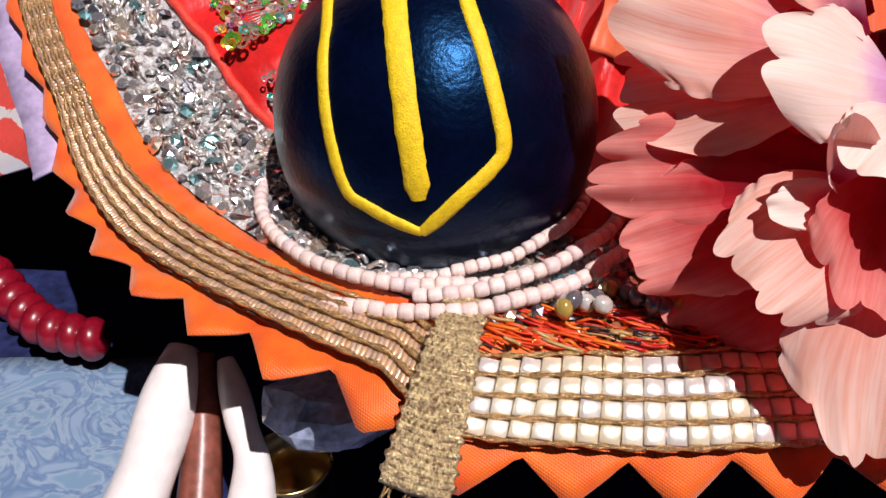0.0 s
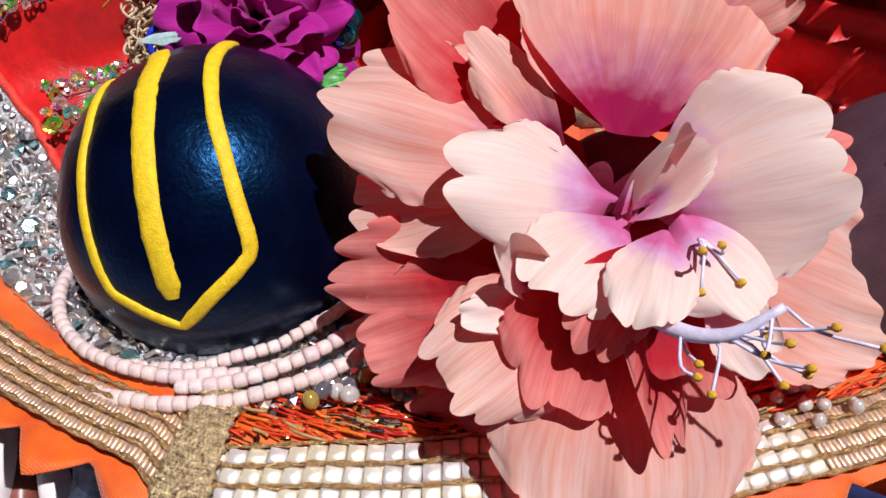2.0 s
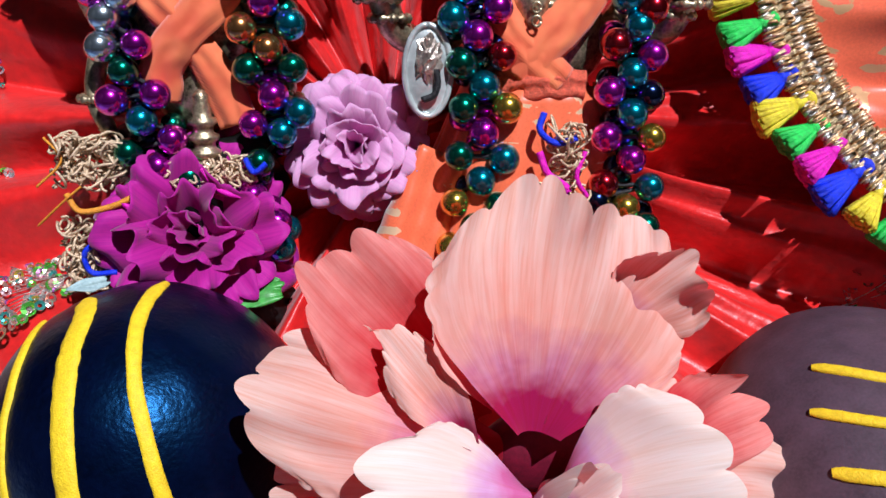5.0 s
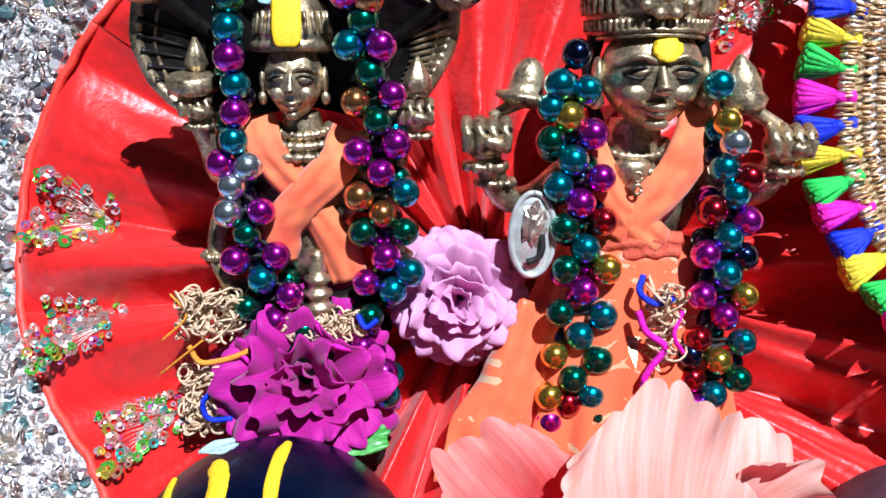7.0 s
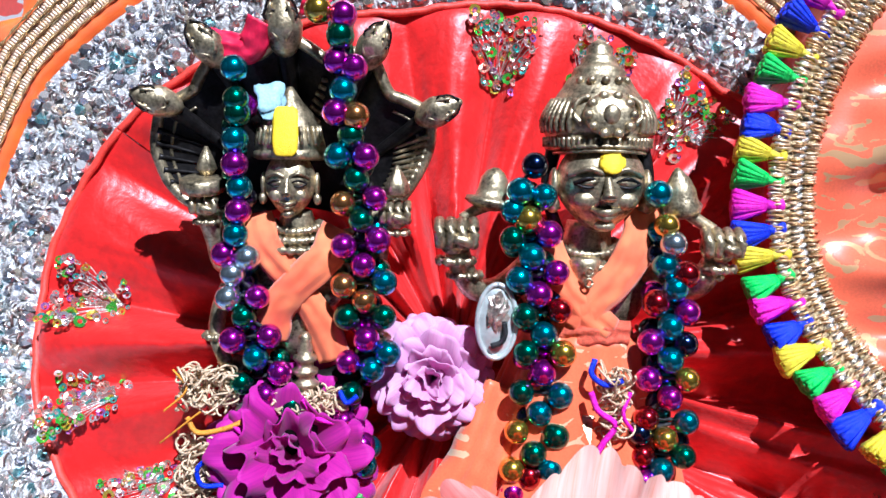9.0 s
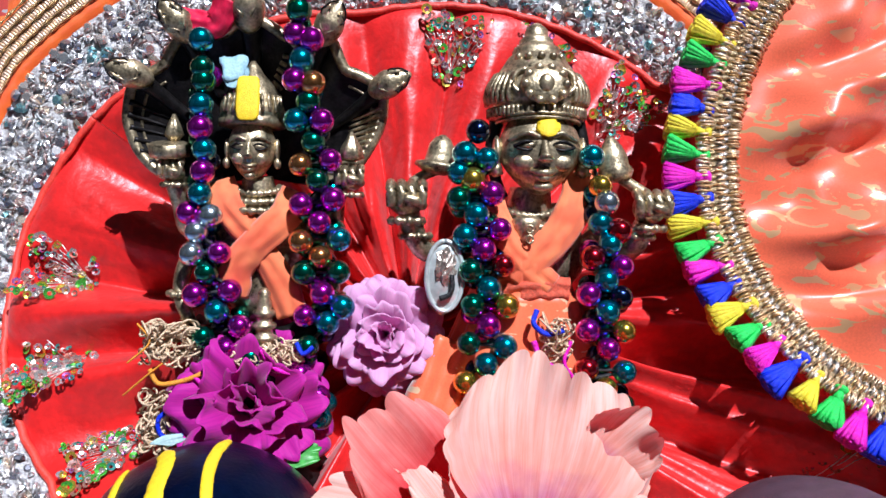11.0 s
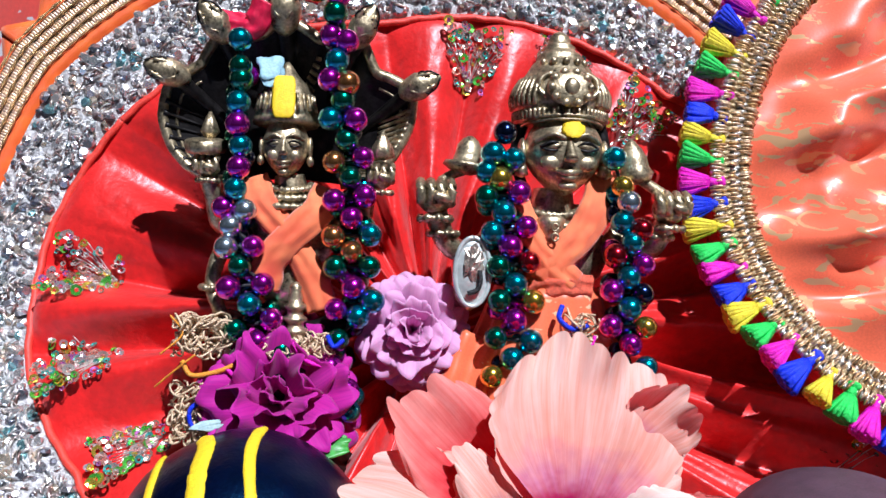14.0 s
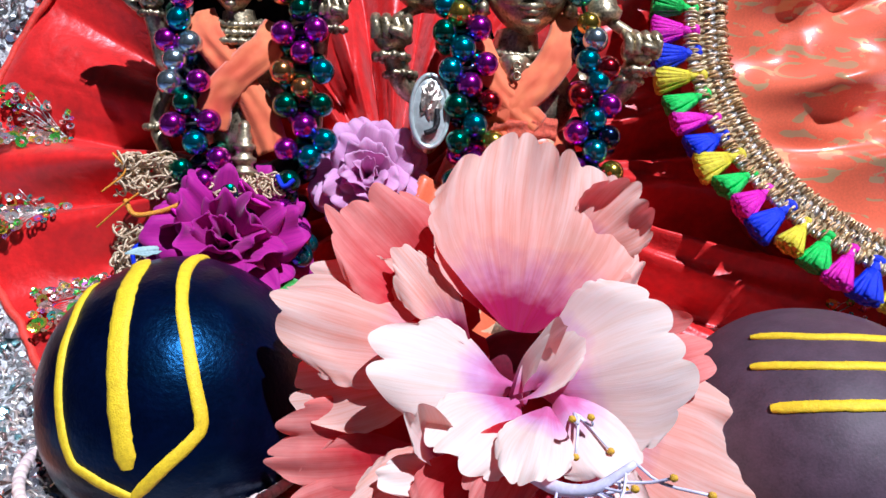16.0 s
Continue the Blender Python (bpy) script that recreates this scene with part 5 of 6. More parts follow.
    g.tube([(33, 1, 52), (28, 1, 55), (25, 1, 57)], 1.8)
    g.lathe((-1, 10, -40), [(22, 0), (25, 3), (23, 7), (20, 16), (18, 40)], flutes=16)
    g.ball((1.8, -7.0, 70.6), (3.5, 1.0, 3.5), (-26, 0, 0), slot=1, n=20, warp=lambda v, n: v * (1 + 0.25 * noise.noise(n * 2.2)))
    g.build("crowned_idol", "small aged brass idol with tall tiered crown and raised arms", "statue", [BRASS, YELLOW, MATS["dark shade and patina brass"]])


idol_two()

# ---- clothes of the idols ----


def band(name, frame_m, line, half, material, label, category="scarf", wave=0.35, face_y=-1.0, n=40):
    """A folded strip of cloth along a line, in millimetres."""
    pts = spline(line, n)
    verts, faces = [], []
    for i, p in enumerate(pts):
        d = (pts[min(i + 1, n - 1)] - pts[max(i - 1, 0)]).normalized()
        side = d.cross(Vector((0, face_y, 0))).normalized()
        w = half * (1 + 0.15 * noise.noise(Vector((i * 0.13, half, 0))))
        for j in range(13):
            v = j / 6 - 1
            verts.append(frame_m @ (p + side * w * v + Vector((0, wave * math.sin(v * 7 + i * 0.12 + half) + 1.6 * v * v + 0.5 * noise.noise(Vector((i * 0.25, v * 2.5, half))), 0))))
    for i in range(n - 1):
        for j in range(12):
            faces.append((i * 13 + j, i * 13 + j + 1, (i + 1) * 13 + j + 1, (i + 1) * 13 + j))
    ob = thing(name, label, category, data=mesh_of(name, verts, faces, material))
    ob.modifiers.new("thick", "SOLIDIFY").thickness = 0.0005
    return ob


band("scarf", ONE, [(-12, 3, 51), (-9, -1.5, 43), (-1, -2.5, 33), (6, -2.0, 22), (10, -1.5, 11)], 4.6, SCARF, "orange gauze scarf crossed over the seated idol's chest")
band("scarf", ONE, [(11, 3, 48), (8, -2.6, 41), (0, -4.2, 33), (-6, -3.2, 25), (-8, -2.0, 17)], 5.0, SCARF, "orange gauze scarf crossed over the seated idol's chest")
band("scarf", TWO, [(14, 4, 60), (12, -2, 50), (7, -4, 40), (-1, -5, 31), (-6, -4, 24)], 5.2, SCARF, "orange gauze scarf round the crowned idol's shoulders")
band("scarf", TWO, [(-15, 5, 54), (-13.5, -1, 46), (-9, -4, 37), (-2, -5, 28), (4, -4.5, 23)], 4.6, SCARF, "orange gauze scarf round the crowned idol's shoulders")
band("sash", TWO, [(-12, -1, 22), (-2, -5.0, 23), (10, -3, 22)], 4.2, mat("coral knit", (0.75, 0.12, 0.06), 0.7, scale=900, vary=0.4, bump=1.0, depth=0.001), "coral knitted sash round the crowned idol's waist", "sash", wave=0.5)


def skirt(name, m, top, bottom, label):
    """A pleated skirt, from a waist arc to a wide hem, in millimetres. top and bottom: x, back, up, half width, depth."""
    verts, faces = [], []
    for i in range(31):
        u = i / 30
        for j in range(73):
            a = radians(-105 + 210 * j / 72)
            q = [top[k] + (bottom[k] - top[k]) * (u ** 0.85) for k in range(5)]
            pl = 1 + (0.02 + 0.09 * u) * math.sin(j * 0.85 + 1.5 * noise.noise(Vector((j * 0.08, u * 2, 0)))) + 0.05 * noise.noise(Vector((j * 0.1, u * 3, 5)))
            verts.append(m @ Vector((q[0] + q[3] * pl * math.sin(a), q[1] - q[4] * pl * math.cos(a), q[2])))
    for i in range(30):
        for j in range(72):
            faces.append((i * 73 + j, i * 73 + j + 1, (i + 1) * 73 + j + 1, (i + 1) * 73 + j))
    ob = thing(name, label, "skirt", data=mesh_of(name, verts, faces, SKIRT))
    ob.modifiers.new("thick", "SOLIDIFY").thickness = 0.0006


skirt("skirt", TWO, (-1, 9, 22, 17, 12), (-6, 8, -45, 40, 20), "coral foil-print pleated skirt of the crowned idol")
band("skirt_flare", TWO, [(-20, 0, 4), (-28, -4, -12), (-36, -7, -26), (-42, -10, -42)], 11, SKIRT, "coral foil-print skirt flap spread beside the mauve rose", "skirt", wave=1.6)


def plaque():
    """The oval mirror plaque by the crowned idol's lower hand."""
    p = thing("oval_plaque", "oval silver mirror plaque with crumpled foil, before the crowned idol's hand", "ornament")
    verts, faces = ball_data((0, 0, 0), (5.4, 1.6, 10.4), 32, 16)
    c = Vector((-28.0, -5, 26.4))
    mirror = mat("silver mirror foil", (0.66, 0.72, 0.70), 0.32, 0.45, scale=120, vary=0.25, bump=0.4, depth=0.001)
    piece("plate", mesh_of("plate", [TWO @ (c + v) for v in verts], faces, mirror), p)
    pts = [c + Vector((5.4 * math.sin(a), -0.8, 10.4 * math.cos(a))) for a in steps(0, math.tau, 48)]
    v1, f1 = tube_data(pts, 0.7, 7)
    piece("rim", mesh_of("rim", [TWO @ v for v in v1], f1, mirror), p, "raised silver rim")
    v1, f1 = ball_data(c + Vector((0.2, -1.6, 2.8)), (3.0, 1.4, 5.2), 20, 14, warp=lambda v, n: v * (1 + 0.45 * noise.noise(n * 4.5)))
    piece("crumpled_foil", mesh_of("crumpled_foil", [TWO @ v for v in v1], f1, mat("crumpled foil", (0.62, 0.52, 0.44), 0.3, 0.8, scale=500, vary=0.6, bump=0.8), smooth=False), p, "crumpled silver foil and red grit")
    v1, f1 = tube_data(spline([c + Vector(q) for q in ((-1.5, -2.4, -6.5), (1.2, -2.6, -5.4), (2.2, -2.6, -3.0), (2.0, -2.4, 0.5))], 14), 0.8, 7)
    piece("dark_hook", mesh_of("dark_hook", [TWO @ v for v in v1], f1, THREAD["black"]), p, "dark curved mark")


plaque()


# ---- bead garlands ----
def garland(name, label, m, spec, size, cords):
    """A double string of metallic beads. spec: colour letter, right and up in millimetres."""
    g = thing(name, label, "garland", group="bead garlands")
    meshes = {}
    rr = random.Random(len(spec))
    verts, faces = ball_data((0, 0, 0), size / 2000, 20, 14)
    for k in BEADMAT:
        meshes[k] = mesh_of("bead_" + k, verts, faces, BEADMAT[k])
    words = spec.split()
    places = []
    for w in words:
        x, z = w[1:].split(",")
        places.append((w[0], float(x), float(z)))
    for k, x, z in places:
        p = m @ Vector((x, cords(x, z) + rr.uniform(-0.8, 0.8), z))
        piece("bead", meshes[k], g, BEADCOL[k][0] + " metallic bead", Matrix.Translation(p) @ pose(0, 0, 0, rr.uniform(0, 180), rr.uniform(0, 180), 0) @ Matrix.Scale(rr.uniform(1.0, 1.1), 4))
    rows = sorted(places, key=lambda q: -q[2])
    for (k1, x1, z1), (k2, x2, z2) in zip(rows[1:], rows[2:]):
        k = rr.choice("GNMBGN")
        p = m @ Vector(((x1 + x2) / 2 + rr.uniform(-2.5, 2.5), cords(x1, z1) + 5.2, (z1 + z2) / 2))
        piece("bead", meshes[k], g, BEADCOL[k][0] + " metallic bead", Matrix.Translation(p) @ Matrix.Scale(rr.uniform(0.9, 1.0), 4))
    line = [m @ Vector((x, cords(x, z) + 1.5, z)) for _, x, z in sorted(places, key=lambda q: -q[2])]
    piece("cord", mesh_of("cord", *tube_data(spline(line, len(line) * 4), 0.0006, 5), THREAD["black"]), g, "dark thread")
    return g


garland("bead_garland", "string of magenta, turquoise and green metallic beads over the serpent hood", ONE,
        "B-15.4,90.6 G-15.2,82.7 G-14.9,79.0 B-15.7,72.3 M-15.7,65.8 B-14.9,59.6 M-15.2,53.3 B-16,46.9 M-19.6,41.3 W-13.2,40.5 W-17.3,35.8 W-18.5,29.4 M-10.5,29.9 G-14.4,23.9 M-17.6,17.5 M-7.5,18.8 B-11.3,12.7 G-15.4,5.1 M-4.7,8.3 M-8.8,1.6 G-1.6,-0.8 W-14.4,-4",
        6.9, lambda x, z: -4.2 - 0.03 * max(0, z - 60))
garland("bead_garland", "string of magenta, copper and green metallic beads over the serpent hood", ONE,
        "Y6.6,105.7 M13,104.6 G12.2,99.4 M11,93 M15.7,91.4 B12.9,85.5 M11,79.8 O16.2,79 G14.9,73.9 B11.3,68.4 M18.8,68.4 G16.2,62.3 O12.6,55.7 M21.2,57.2 G17.6,51.2 M12.9,44.2 M22,45.8 M18.2,39 O12.9,33.4 B23.9,34.2 O18.5,28.9 G13.7,24.2 G23.9,24.6 M19.2,18.3 M14.1,11.6 B25.1,14.3 G14.9,2.4 B20.7,9.5 M12.9,-5.6 M18.1,-12.7 B18.8,-18.8 B11.8,-20.7",
        6.9, lambda x, z: -4.2 - 0.03 * max(0, z - 60))
garland("bead_garland", "string of turquoise, magenta and green metallic beads round the crowned idol", TWO,
        "N-18.6,69.3 B-22.5,62.4 B-15.9,61.1 B-24.2,56.9 Y-20.2,54.8 G-24.2,49.2 M-14.3,50.8 B-18.9,44.6 M-12,40.4 B-22.2,38.3 M-16.6,34.2 R-10.7,29.7 G-20.2,28.1 B-14.8,22.8 Y-9.4,17.8 G-19.7,17.8 M-14.6,11.9 G-20.6,6.6 B-9.7,5.6 B-15.3,0.3 Y-21.5,-5 G-10.4,-6.1 G-16.6,-11.2 Y-22.5,-16.2 B-12,-15.7 R-17.6,-18.2 M-22.2,-23.1 G-11.5,-21.5",
        7.1, lambda x, z: -6.0 + 0.10 * max(0, z - 50))
garland("bead_garland", "string of magenta, gold and red metallic beads round the crowned idol", TWO,
        "B15.3,62.2 Y18.1,53.6 W19.7,48.7 B18.1,42.6 R23.8,40.4 B20.9,36.3 R15.9,32.2 M24.7,29.7 B20.2,25.6 M14.8,21.5 N24.7,20.6 B20.6,16.2 Y26,10.4 M14.8,10.7 M21.4,5 R14.8,-0.8 B26.3,-1.7 Y20.6,-6.9 G25.8,-11.6 N13.2,-5 R14.3,-11.6 B19.7,-15.7 M14.8,-19",
        7.1, lambda x, z: -6.0 + 0.10 * max(0, z - 50))


# ---- trims and threads ----
def cord(name, pts, r, colour, label, category="thread"):
    return thing(name, label, category, data=mesh_of(name, *tube_data(spline(pts, 30), r, 7), THREAD[colour]))


def gold_clump(name, m, centre, spread, n, seed, label):
    """A clump of looped gold and silver thread embroidery."""
    rr, data = random.Random(seed), []
    for k in range(n):
        c = Vector([centre[i] + rr.uniform(-1, 1) * spread[i] for i in range(3)])
        r = rr.uniform(1.2, 3.0)
        a, b = Vector((rr.uniform(-1, 1), rr.uniform(-1, 1), rr.uniform(-1, 1))).normalized(), Vector((rr.uniform(-1, 1), rr.uniform(-1, 1), rr.uniform(-1, 1))).normalized()
        pts = [m @ (c + (a * math.cos(t) + b * math.sin(t)) * r) for t in steps(0, math.tau * 0.9, 12)]
        data.append(tube_data(pts, 0.00034, 5))
    ob = thing(name, label, "embroidery", data=mesh_of(name, *join_data(*data), mat("pale gold thread", (0.74, 0.52, 0.34), 0.5, 0.3, scale=1500, vary=0.5, bump=0.8)))
    return ob


gold_clump("gold_thread_trim", ONE, (-25, -3, 3), (7, 3, 5), 120, 1, "tangled pale gold thread trim beside the seated idol")
gold_clump("gold_thread_trim", ONE, (-28, -4, -20), (5, 3, 8), 100, 2, "tangled pale gold thread trim beside the magenta rose")
gold_clump("gold_thread_trim", ONE, (4, -5, 0), (10, 2, 3), 90, 3, "pale gold thread trim before the seated idol")
gold_clump("gold_thread_trim", TWO, (5, -8, 3), (3, 1.5, 10), 60, 4, "pale gold thread trim down the crowned idol's skirt")
for pts, c, r, label in (
        ([(-30, -7, -4), (-27, -8, -8), (-20, -8, -7), (-15, -8, -5)], "orange", 0.00075, "orange cord loop in the gold trim"),
        ([(-17, -8, -6), (-14, -8.5, -8), (-10, -8, -7)], "magenta", 0.0007, "magenta cord in the gold trim"),
        ([(-23, -8, -15), (-27, -9, -18), (-26, -9, -23), (-20, -9, -23)], "blue", 0.0007, "blue cord loop in the gold trim"),
        ([(2, -8, 2), (6, -9, -3), (11, -8, -5)], "magenta", 0.0007, "magenta cord before the seated idol"),
        ([(12, -7, 4), (14, -8, 1), (17, -8, 3)], "blue", 0.0007, "blue cord before the seated idol"),
        ([(-34, -5, 9), (-30, -7, 4), (-36, -8, -2)], "orange", 0.0003, "loose orange thread end"),
        ([(-38, -6, -12), (-31, -8, -6), (-26, -8, -2)], "orange", 0.0003, "loose orange thread end")):
    cord("cord", [ONE @ Vector(p) for p in pts], r, c, label, "cord")
for pts, c, r, label in (
        ([(-1, -9, 17), (-2, -10, 13), (2, -10, 10), (7, -9, 11)], "blue", 0.0008, "turquoise cord on the crowned idol's skirt"),
        ([(-2, -10, 8), (0, -11, 3), (5, -11, -1), (2, -11, -6), (0, -11, -11), (3, -11, -15)], "magenta", 0.0009, "magenta cord on the crowned idol's skirt"),
        ([(9, -10, 8), (7, -11, 2), (10, -10, -3)], "magenta", 0.0006, "magenta cord on the crowned idol's skirt")):
    cord("cord", [TWO @ Vector(p) for p in pts], r, c, label, "cord")
band("red_ribbon", ONE, [(-26, 4, 98), (-20, 2, 97), (-13, 0, 96), (-9, -2, 103)], 4.0, mat("crimson ribbon", (0.70, 0.01, 0.06), 0.5, scale=200), "crimson ribbon knotted on the serpent hood", "ribbon")
band("red_ribbon", ONE, [(1, 4, 109), (4, 1, 108), (8, -2, 106)], 3.5, MATS["crimson ribbon"], "crimson ribbon knotted on the serpent hood", "ribbon")

# ---- things before and beside the step ----


def ribbon_end():
    """The loose end of gold mesh ribbon that hangs over the front seam."""
    verts, faces = [], []
    for i in range(91):
        u = i / 90
        c = polar(-108.2 + 0.3 * u, 0.146 + 0.034 * u, 0.0036)
        d = (polar(-100, 0.16) - polar(-116, 0.16)).normalized()
        for j in range(31):
            v = j / 30 - 0.5
            grain = 0.0005 * abs(math.sin(i * math.pi / 3)) * abs(math.sin(j * math.pi / 3 + (i // 3) * math.pi / 2))
            verts.append(c + d * v * (0.0075 + 0.0045 * u + 0.0006 * noise.noise(Vector((u * 6, 0, 0)))) + Vector((0, -0.0008 * math.cos(v * math.pi) - grain, grain)))
    for i in range(90):
        for j in range(30):
            faces.append((i * 31 + j, i * 31 + j + 1, i * 31 + j + 32, i * 31 + j + 31))
    ob = thing("gold_ribbon_end", "loose end of gold mesh ribbon hanging over the cloth's edge", "ribbon", data=mesh_of("gold_ribbon_end", verts, faces, GOLDMESH))
    ob.modifiers.new("thick", "SOLIDIFY").thickness = 0.0008
    rr, low = random.Random(9), polar(-107.9, 0.180, 0.0034)
    for k in range(14):
        a = low + (polar(-100, 0.16) - polar(-116, 0.16)).normalized() * rr.uniform(-0.0058, 0.0058)
        e = a + Vector((rr.uniform(-0.003, 0.003), rr.uniform(-0.003, 0.0), rr.uniform(-0.005, -0.002)))
        piece("frayed_thread", mesh_of("frayed_thread", *tube_data(spline([a, (a + e) / 2 + Vector((rr.uniform(-1, 1), rr.uniform(-1, 1), 0)) * 0.001, e], 6), 0.00022, 4), GOLDCORD), ob)


ribbon_end()


def crystal():
    verts, faces = ball_data((-0.034, 0.004, -0.024), (0.016, 0.010, 0.008), 9, 6, warp=lambda v, n: v * (1 + 0.25 * noise.noise(n * 2.5)))
    thing("crystal_lump", "cloudy blue-grey quartz lump under the cloth's edge", "stone", data=mesh_of("crystal_lump", verts, faces, mat("cloudy quartz", (0.35, 0.42, 0.58), 0.12, scale=120, vary=0.6, bump=0.2, coat=0.5), smooth=False))


def conch():
    """A white shell with a brown mouth, standing open before the step."""
    sh = thing("conch_shell", "white conch shell with a brown striped mouth, below the cloth's edge", "shell")
    white, brown = mat("white shell", (0.82, 0.78, 0.76), 0.3, scale=80, vary=0.12, coat=0.3), mat("brown shell mouth", (0.20, 0.06, 0.04), 0.35, scale=120, vary=0.5)
    for k, (line, r) in enumerate((([(-0.070, 0.022, -0.020), (-0.073, 0.004, -0.032), (-0.078, -0.014, -0.046), (-0.080, -0.030, -0.060)], 0.0105), ([(-0.060, 0.020, -0.022), (-0.055, 0.008, -0.030), (-0.051, -0.004, -0.038), (-0.053, -0.030, -0.058)], 0.0058))):
        piece("lip", mesh_of("lip", *tube_data(spline(line, 24), r, 22, lambda u: 0.35 + 0.8 * u + 0.12 * math.sin(u * 9)), white), sh, "smooth white lip")
    piece("mouth", mesh_of("mouth", *tube_data(spline([(-0.066, 0.022, -0.022), (-0.064, 0.006, -0.036), (-0.064, -0.012, -0.052), (-0.066, -0.026, -0.062)], 24), 0.006, 10, lambda u: 0.5 + 0.7 * u), brown), sh, "brown glossy mouth")


def bowl(name, centre, r, h, material, label):
    b = thing(name, label, "bowl", centre)
    rows = [(0.55 * r, 0), (0.75 * r, 0.1 * h), (0.92 * r, 0.55 * h), (r, h), (r * 1.04, h * 1.02), (r * 1.04, h * 1.07), (r * 0.97, h * 1.07), (0.88 * r, 0.55 * h), (0.70 * r, 0.14 * h), (0.0, 0.10 * h)]
    verts, faces, n = [], [], 48
    for q, z in rows:
        verts += [Vector((q * math.cos(k * math.tau / n), q * math.sin(k * math.tau / n), z)) for k in range(n)]
    for i in range(len(rows) - 1):
        faces += [(i * n + k, i * n + (k + 1) % n, i * n + n + (k + 1) % n, i * n + n + k) for k in range(n)]
    faces.append(tuple(range(n))[::-1])
    piece("body", mesh_of("body", verts, faces, material), b)
    pts = [Vector((r * 1.02 * math.cos(a), r * 1.02 * math.sin(a), h * 1.06)) for a in steps(0, math.tau, 60)]
    piece("rim", mesh_of("rim", *tube_data(pts, r * 0.045, 8), material), b, "rolled rim")


crystal()
conch()
bowl("brass_bowl", (-0.045, 0.006, -0.064), 0.010, 0.022, mat("polished brass", (0.75, 0.55, 0.25), 0.2, 1.0, scale=80), "small brass bowl in the shade below the cloth's edge")
bowl("steel_bowl", (0.132, -0.067, -0.064), 0.032, 0.078, mat("pale enamel", (0.62, 0.70, 0.78), 0.2, 0.3, scale=60, vary=0.1, coat=0.5), "pale enamelled bowl before the brown stone")


def red_strand():
    """A thick string of deep red twisted beads lying beside the altar."""
    s = thing("red_bead_strand", "thick strand of deep red glossy beads on the table", "bead string")
    line = spline([(-0.175, 0.115, -0.050), (-0.160, 0.105, -0.050), (-0.143, 0.086, -0.050), (-0.128, 0.072, -0.050), (-0.112, 0.066, -0.050)], 11)
    me = mesh_of("red_bead", *ball_data((0, 0, 0), (0.0050, 0.0068, 0.0068), 14, 10), mat("deep red bead", (0.22, 0.004, 0.015), 0.3, scale=150, vary=0.4, coat=0.3))
    for i, p in enumerate(line):
        d = line[min(i + 1, 10)] - line[max(i - 1, 0)]
        piece("bead", me, s, "", Matrix.Translation(p) @ pose(0, 0, 0, 0, 0, math.degrees(math.atan2(d.y, d.x)) + 20))


red_strand()
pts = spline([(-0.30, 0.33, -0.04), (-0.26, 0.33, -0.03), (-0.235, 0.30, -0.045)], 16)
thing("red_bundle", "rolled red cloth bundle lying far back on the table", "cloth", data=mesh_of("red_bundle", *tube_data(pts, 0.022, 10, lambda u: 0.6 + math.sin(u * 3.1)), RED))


# ---- loose stones by the beads, and the small pieces of the borders last ----
rr = random.Random(17)
pebble = {c: mesh_of("pebble_" + c, *ball_data((0, 0, 0), (0.0022, 0.0018, 0.0016), 9, 6), mat(c + " glass chip", v, 0.15, 0.3, scale=200, coat=0.5)) for c, v in dict(clear=(0.7, 0.68, 0.62), amber=(0.5, 0.36, 0.08), grey=(0.15, 0.15, 0.17)).items()}
for k in range(18):
    x, y = 0.020 + rr.uniform(-0.012, 0.012), -0.012 + rr.uniform(-0.004, 0.006)
    ob = thing("glass_chip", "small faceted glass chip sewn beside the white beads", "bead", group="glass chips", data=rr.choice(list(pebble.values())))
    ob.matrix_basis = Matrix.Translation((x, y, 0.0155 + 0.002 * rr.random())) @ pose(0, 0, 0, rr.uniform(0, 90), rr.uniform(0, 90), rr.uniform(0, 90))


# Clear chips added on the ribbon to stand for its soft white glints.
for k in range(16):
    deg, r = -65 + rr.uniform(-4.5, 3.0), 0.154 + rr.uniform(-0.006, 0.010)
    ob = thing("glass_chip", "small clear chip added for white glints near the brown stone", "bead", group="glass chips", data=pebble["clear"])
    ob.matrix_basis = Matrix.Translation(polar(deg, r, 0.0036)) @ pose(0, 0, 0, rr.uniform(0, 90), rr.uniform(0, 90), rr.uniform(0, 90)) @ Matrix.Scale(rr.uniform(0.5, 0.85), 4)


def scattered_sequins():
    """Loose dark and gold sequins and thread bits on the orange strip along the front."""
    rr, data = random.Random(12), []
    for k in range(170):
        deg = rr.choice((-104, -97, -90, -84, -78)) + rr.gauss(0, 1.7)
        a, b = radius_at(deg, "silver") - 0.004, radius_at(deg, "inner") - 0.0008
        r = a + (b - a) * rr.random()
        m = Matrix.Translation(polar(deg, r, 0.0028)) @ drape_turn(0, CS + r * math.sin(radians(deg)), rr.uniform(0, 6)) @ pose(0, 0, 0, rr.uniform(-40, 40), rr.uniform(-40, 40), 0)
        v, f = gem_data(rr.choice((0.0006, 0.0008, 0.0011)), 0.0004, 6)
        data.append(([m @ q for q in v], f))
    shine = mat("dark gold sequins", (0.6, 0.45, 0.25), 0.2, 0.8, scale=300, vary=0.2, bump=0.0, random_island=[(1, 1, 1), (0.1, 0.08, 0.1), (0.9, 0.7, 0.3), (0.05, 0.05, 0.08), (0.6, 0.3, 0.15)])
    tagged(piece("sequin_scatter", mesh_of("sequin_scatter", *join_data(*data), shine, smooth=False), orange_band, "dark and gold sequins scattered on orange satin"), kind="stuff")


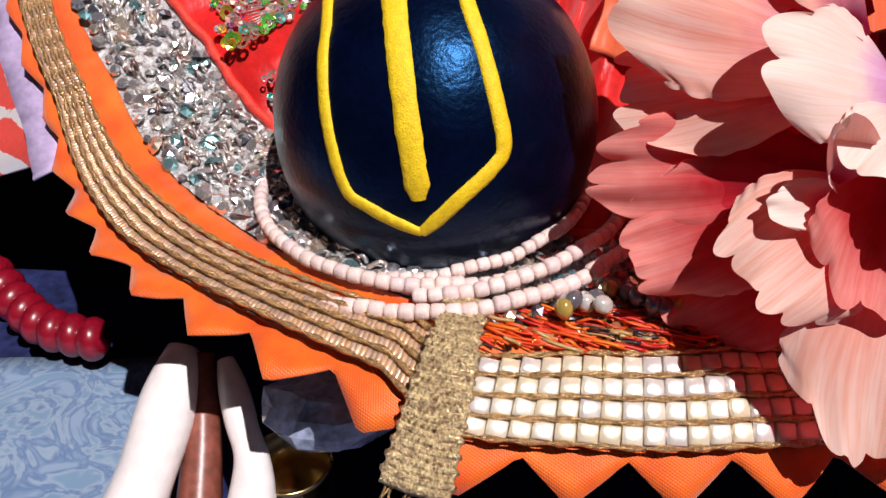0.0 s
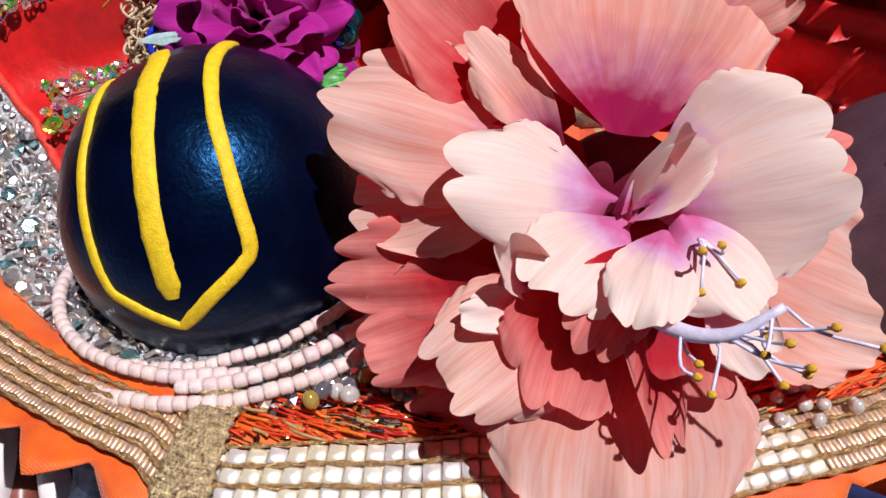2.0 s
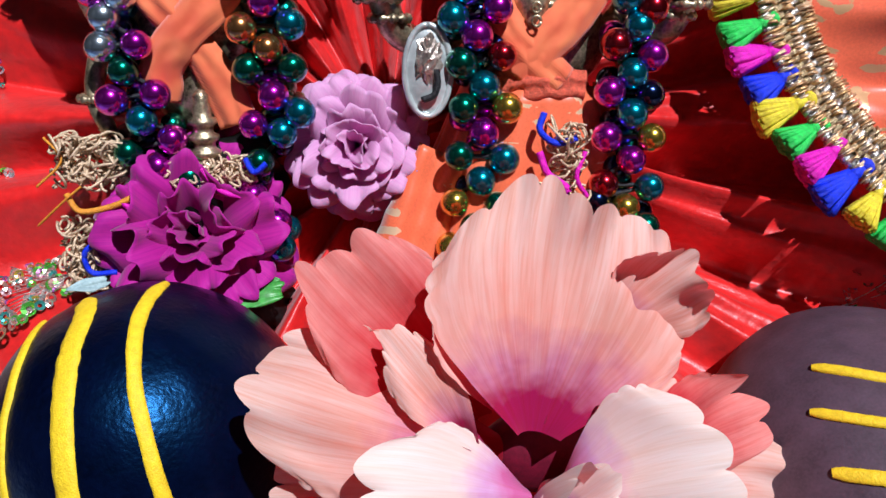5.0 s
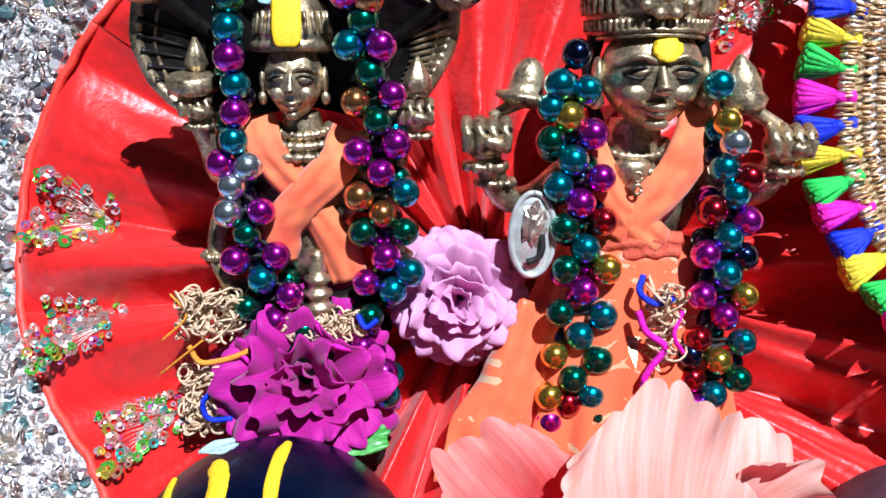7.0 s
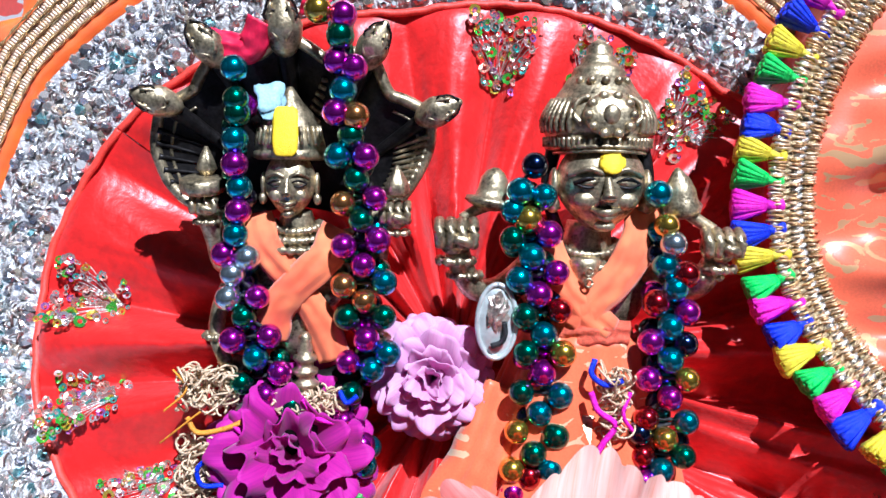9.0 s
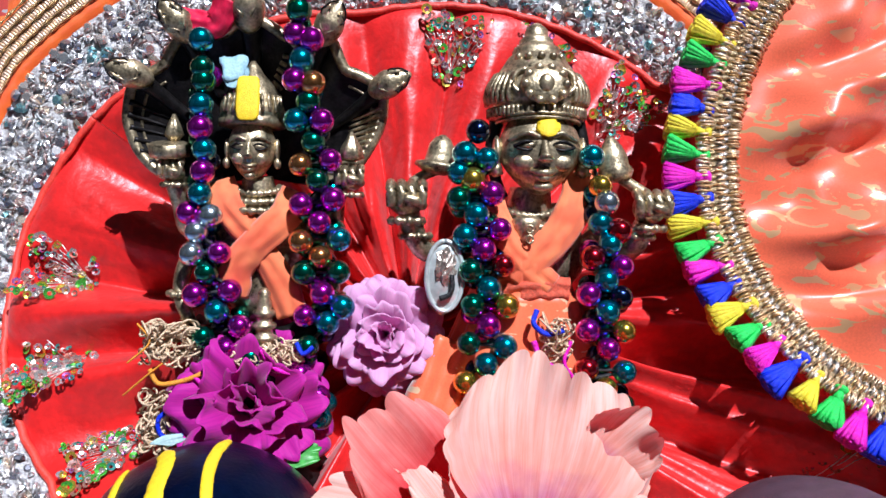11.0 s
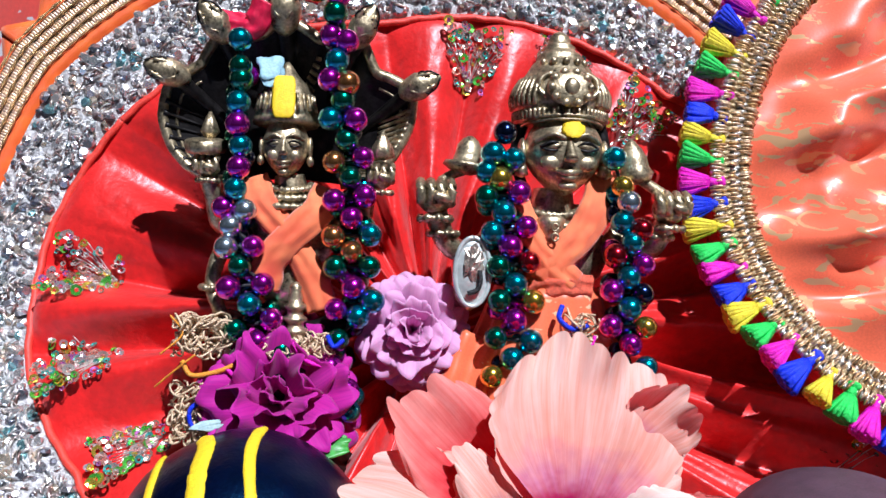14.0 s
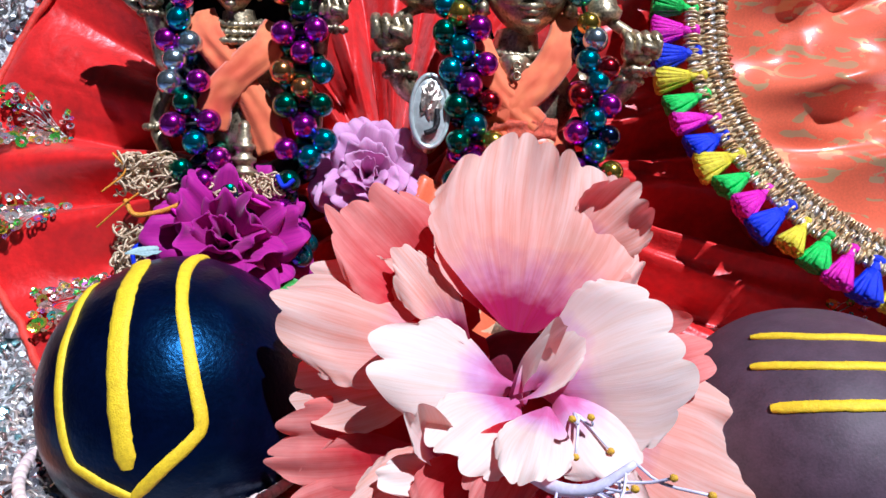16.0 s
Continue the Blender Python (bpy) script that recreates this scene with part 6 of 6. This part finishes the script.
def gem_data(r, h, n=7):
    verts = [Vector((r * math.cos(k * math.tau / n), r * math.sin(k * math.tau / n), 0)) for k in range(n)]
    verts += [Vector((0.62 * r * math.cos((k + 0.5) * math.tau / n), 0.62 * r * math.sin((k + 0.5) * math.tau / n), h)) for k in range(n)]
    faces = []
    for k in range(n):
        q = (k + 1) % n
        faces += [(k, q, n + k), (q, n + q, n + k)]
    return verts, faces + [tuple(range(n, 2 * n))]


def silver_stones():
    """Sequin stones in staggered rows: the nearest as single pieces, the rest joined."""
    rr = random.Random(2)
    single = mesh_of("sequin_stone", *gem_data(0.0021, 0.0011), GEM, smooth=False)
    data, count = [], 0
    for d10 in range(-2150, 1450, 18):
        for row in range(7):
            d = d10 / 10 + (1.05 if row % 2 else 0) + rr.uniform(-0.45, 0.45)
            a, b = radius_at(d, "red") + 0.0035, radius_at(d, "silver") - 0.0015
            r = a + (b - a) * row / 6 + rr.uniform(-0.0009, 0.0009)
            s = CS + r * math.sin(radians(d))
            m = Matrix.Translation(polar(d, r, 0.0026)) @ drape_turn(0, s, rr.uniform(0, 6)) @ pose(0, 0, 0, rr.uniform(-45, 45), rr.uniform(-45, 45), 0) @ Matrix.Scale(rr.choice((0.55, 0.8, 1.0, 1.0, 1.25)), 4)
            if (130 < d or d < -150) and count < 300 and row > -1:
                piece("sequin_stone", single, silver_band, "", m)
                count += 1
            else:
                v, f = gem_data(0.0021, 0.0011)
                data.append(([m @ q for q in v], f))
    tagged(piece("sequin_stones", mesh_of("sequin_stones", *join_data(*data), GEMS_JOINED, smooth=False), silver_band, "many small silver sequin stones"), kind="stuff")


scattered_sequins()
silver_stones()


def tinsel():
    """Bent scraps of silver wire and flat tinsel worked between the stones of the band."""
    rr, data = random.Random(31), []
    for k in range(2600):
        d = rr.uniform(-215, 145)
        if -115 < d < -60:
            continue
        a, b = radius_at(d, "red") + 0.004, radius_at(d, "silver") - 0.003
        r = rr.uniform(a, b)
        turn = rr.choice((0, 0, 90)) + rr.uniform(-35, 35)
        span = rr.uniform(0.0009, 0.0025)
        pts = []
        for q in (-1, -0.3, 0.4, 1):
            along, over = span * q * math.cos(radians(turn)), span * q * math.sin(radians(turn))
            pts.append(polar(d + math.degrees(along / r), r + over, 0.0030 + 0.0012 * (1 - q * q) + rr.uniform(-0.0004, 0.0004)))
        data.append(tube_data(spline(pts, 6), rr.choice((0.00025, 0.00035, 0.0005)), 4))
    shine = mat("silver tinsel wire", (0.95, 0.90, 0.88), 0.28, 0.7, scale=900, vary=0.3, bump=0.3, random_island=[(1, 1, 1), (0.5, 0.42, 0.4), (1, 0.95, 0.9), (0.75, 0.8, 0.82), (0.3, 0.2, 0.18), (0.95, 0.85, 0.75)])
    tagged(piece("tinsel", mesh_of("tinsel", *join_data(*data), shine), silver_band, "crumpled silver tinsel wire"), kind="stuff")


def floss():
    """Loose red, orange and dark gold floss lying along the strip above the pearly ribbon."""
    rr, data = random.Random(37), []
    for k in range(620):
        d = rr.uniform(-107, -58)
        a, b = radius_at(d, "silver") - 0.005, radius_at(d, "inner") - 0.0006
        r, w = rr.uniform(a, b), rr.uniform(1.0, 3.2)
        pts = [polar(d + w * q, r + 0.0006 * rr.uniform(-1, 1) + 0.0006 * q, 0.0026 + 0.0012 * rr.random()) for q in (-0.5, 0.0, 0.5)]
        data.append(tube_data(spline(pts, 6), rr.choice((0.0002, 0.0003, 0.0004)), 4))
    silk = mat("red and orange floss", (0.9, 0.9, 0.9), 0.4, 0.1, scale=900, vary=0.2, bump=0.4, random_island=[(0.75, 0.06, 0.01), (0.9, 0.18, 0.01), (0.55, 0.015, 0.01), (0.85, 0.10, 0.01), (0.5, 0.32, 0.12), (0.03, 0.02, 0.02), (0.8, 0.05, 0.01)])
    tagged(piece("floss", mesh_of("floss", *join_data(*data), silk), orange_band, "loose red and orange silk floss"), kind="stuff")


tinsel()
floss()


def ribbon_cells():
    """The pearly cells of the ribbon between its cords: near ones single, far ones joined."""
    rr = random.Random(6)
    w, h = 0.5, 0.5
    verts = [Vector((x * a, y * a, z)) for z, a in ((0, 1.0), (0.55, 0.92), (0.8, 0.6)) for x, y in ((-w, -h), (w, -h), (w, h), (-w, h))]
    faces = [(0, 1, 5, 4), (1, 2, 6, 5), (2, 3, 7, 6), (3, 0, 4, 7), (4, 5, 9, 8), (5, 6, 10, 9), (6, 7, 11, 10), (7, 4, 8, 11), (8, 9, 10, 11)]
    single = mesh_of("ribbon_cell", verts, faces, CELL)
    data, count = [], 0
    near = [(d, 1.30, 0.0015) for d in steps(-107, -68, 30)]
    far = [(d, 360 / 1000, 0.0006) for d in steps(-215, -108, 297) + steps(-67, 145, 588)]
    for d, pitch, tall in near + far:
        for row in range(4):
            a, b = radius_at(d, "inner"), radius_at(d, "outer")
            r = a + (b - a) * (row + 0.5) / 4
            s = CS + r * math.sin(radians(d))
            m = Matrix.Translation(polar(d, r, 0.0010)) @ drape_turn(0, s, radians(d + 90)) @ pose(0, 0, 0, rr.uniform(-7, 7), rr.uniform(-9, 9), rr.uniform(-2, 2)) @ Matrix.Diagonal((r * radians(pitch) * 0.96, (b - a) / 4 * 0.84, tall, 1))
            if tall > 0.001 and count < 300:
                piece("ribbon_cell", single, ribbon, "", m)
                count += 1
            else:
                data.append(([m @ q for q in verts], faces))
    tagged(piece("ribbon_cells", mesh_of("ribbon_cells", *join_data(*data), CELLS_JOINED), ribbon, "many small pearly ribbon cells"), kind="stuff")


ribbon_cells()
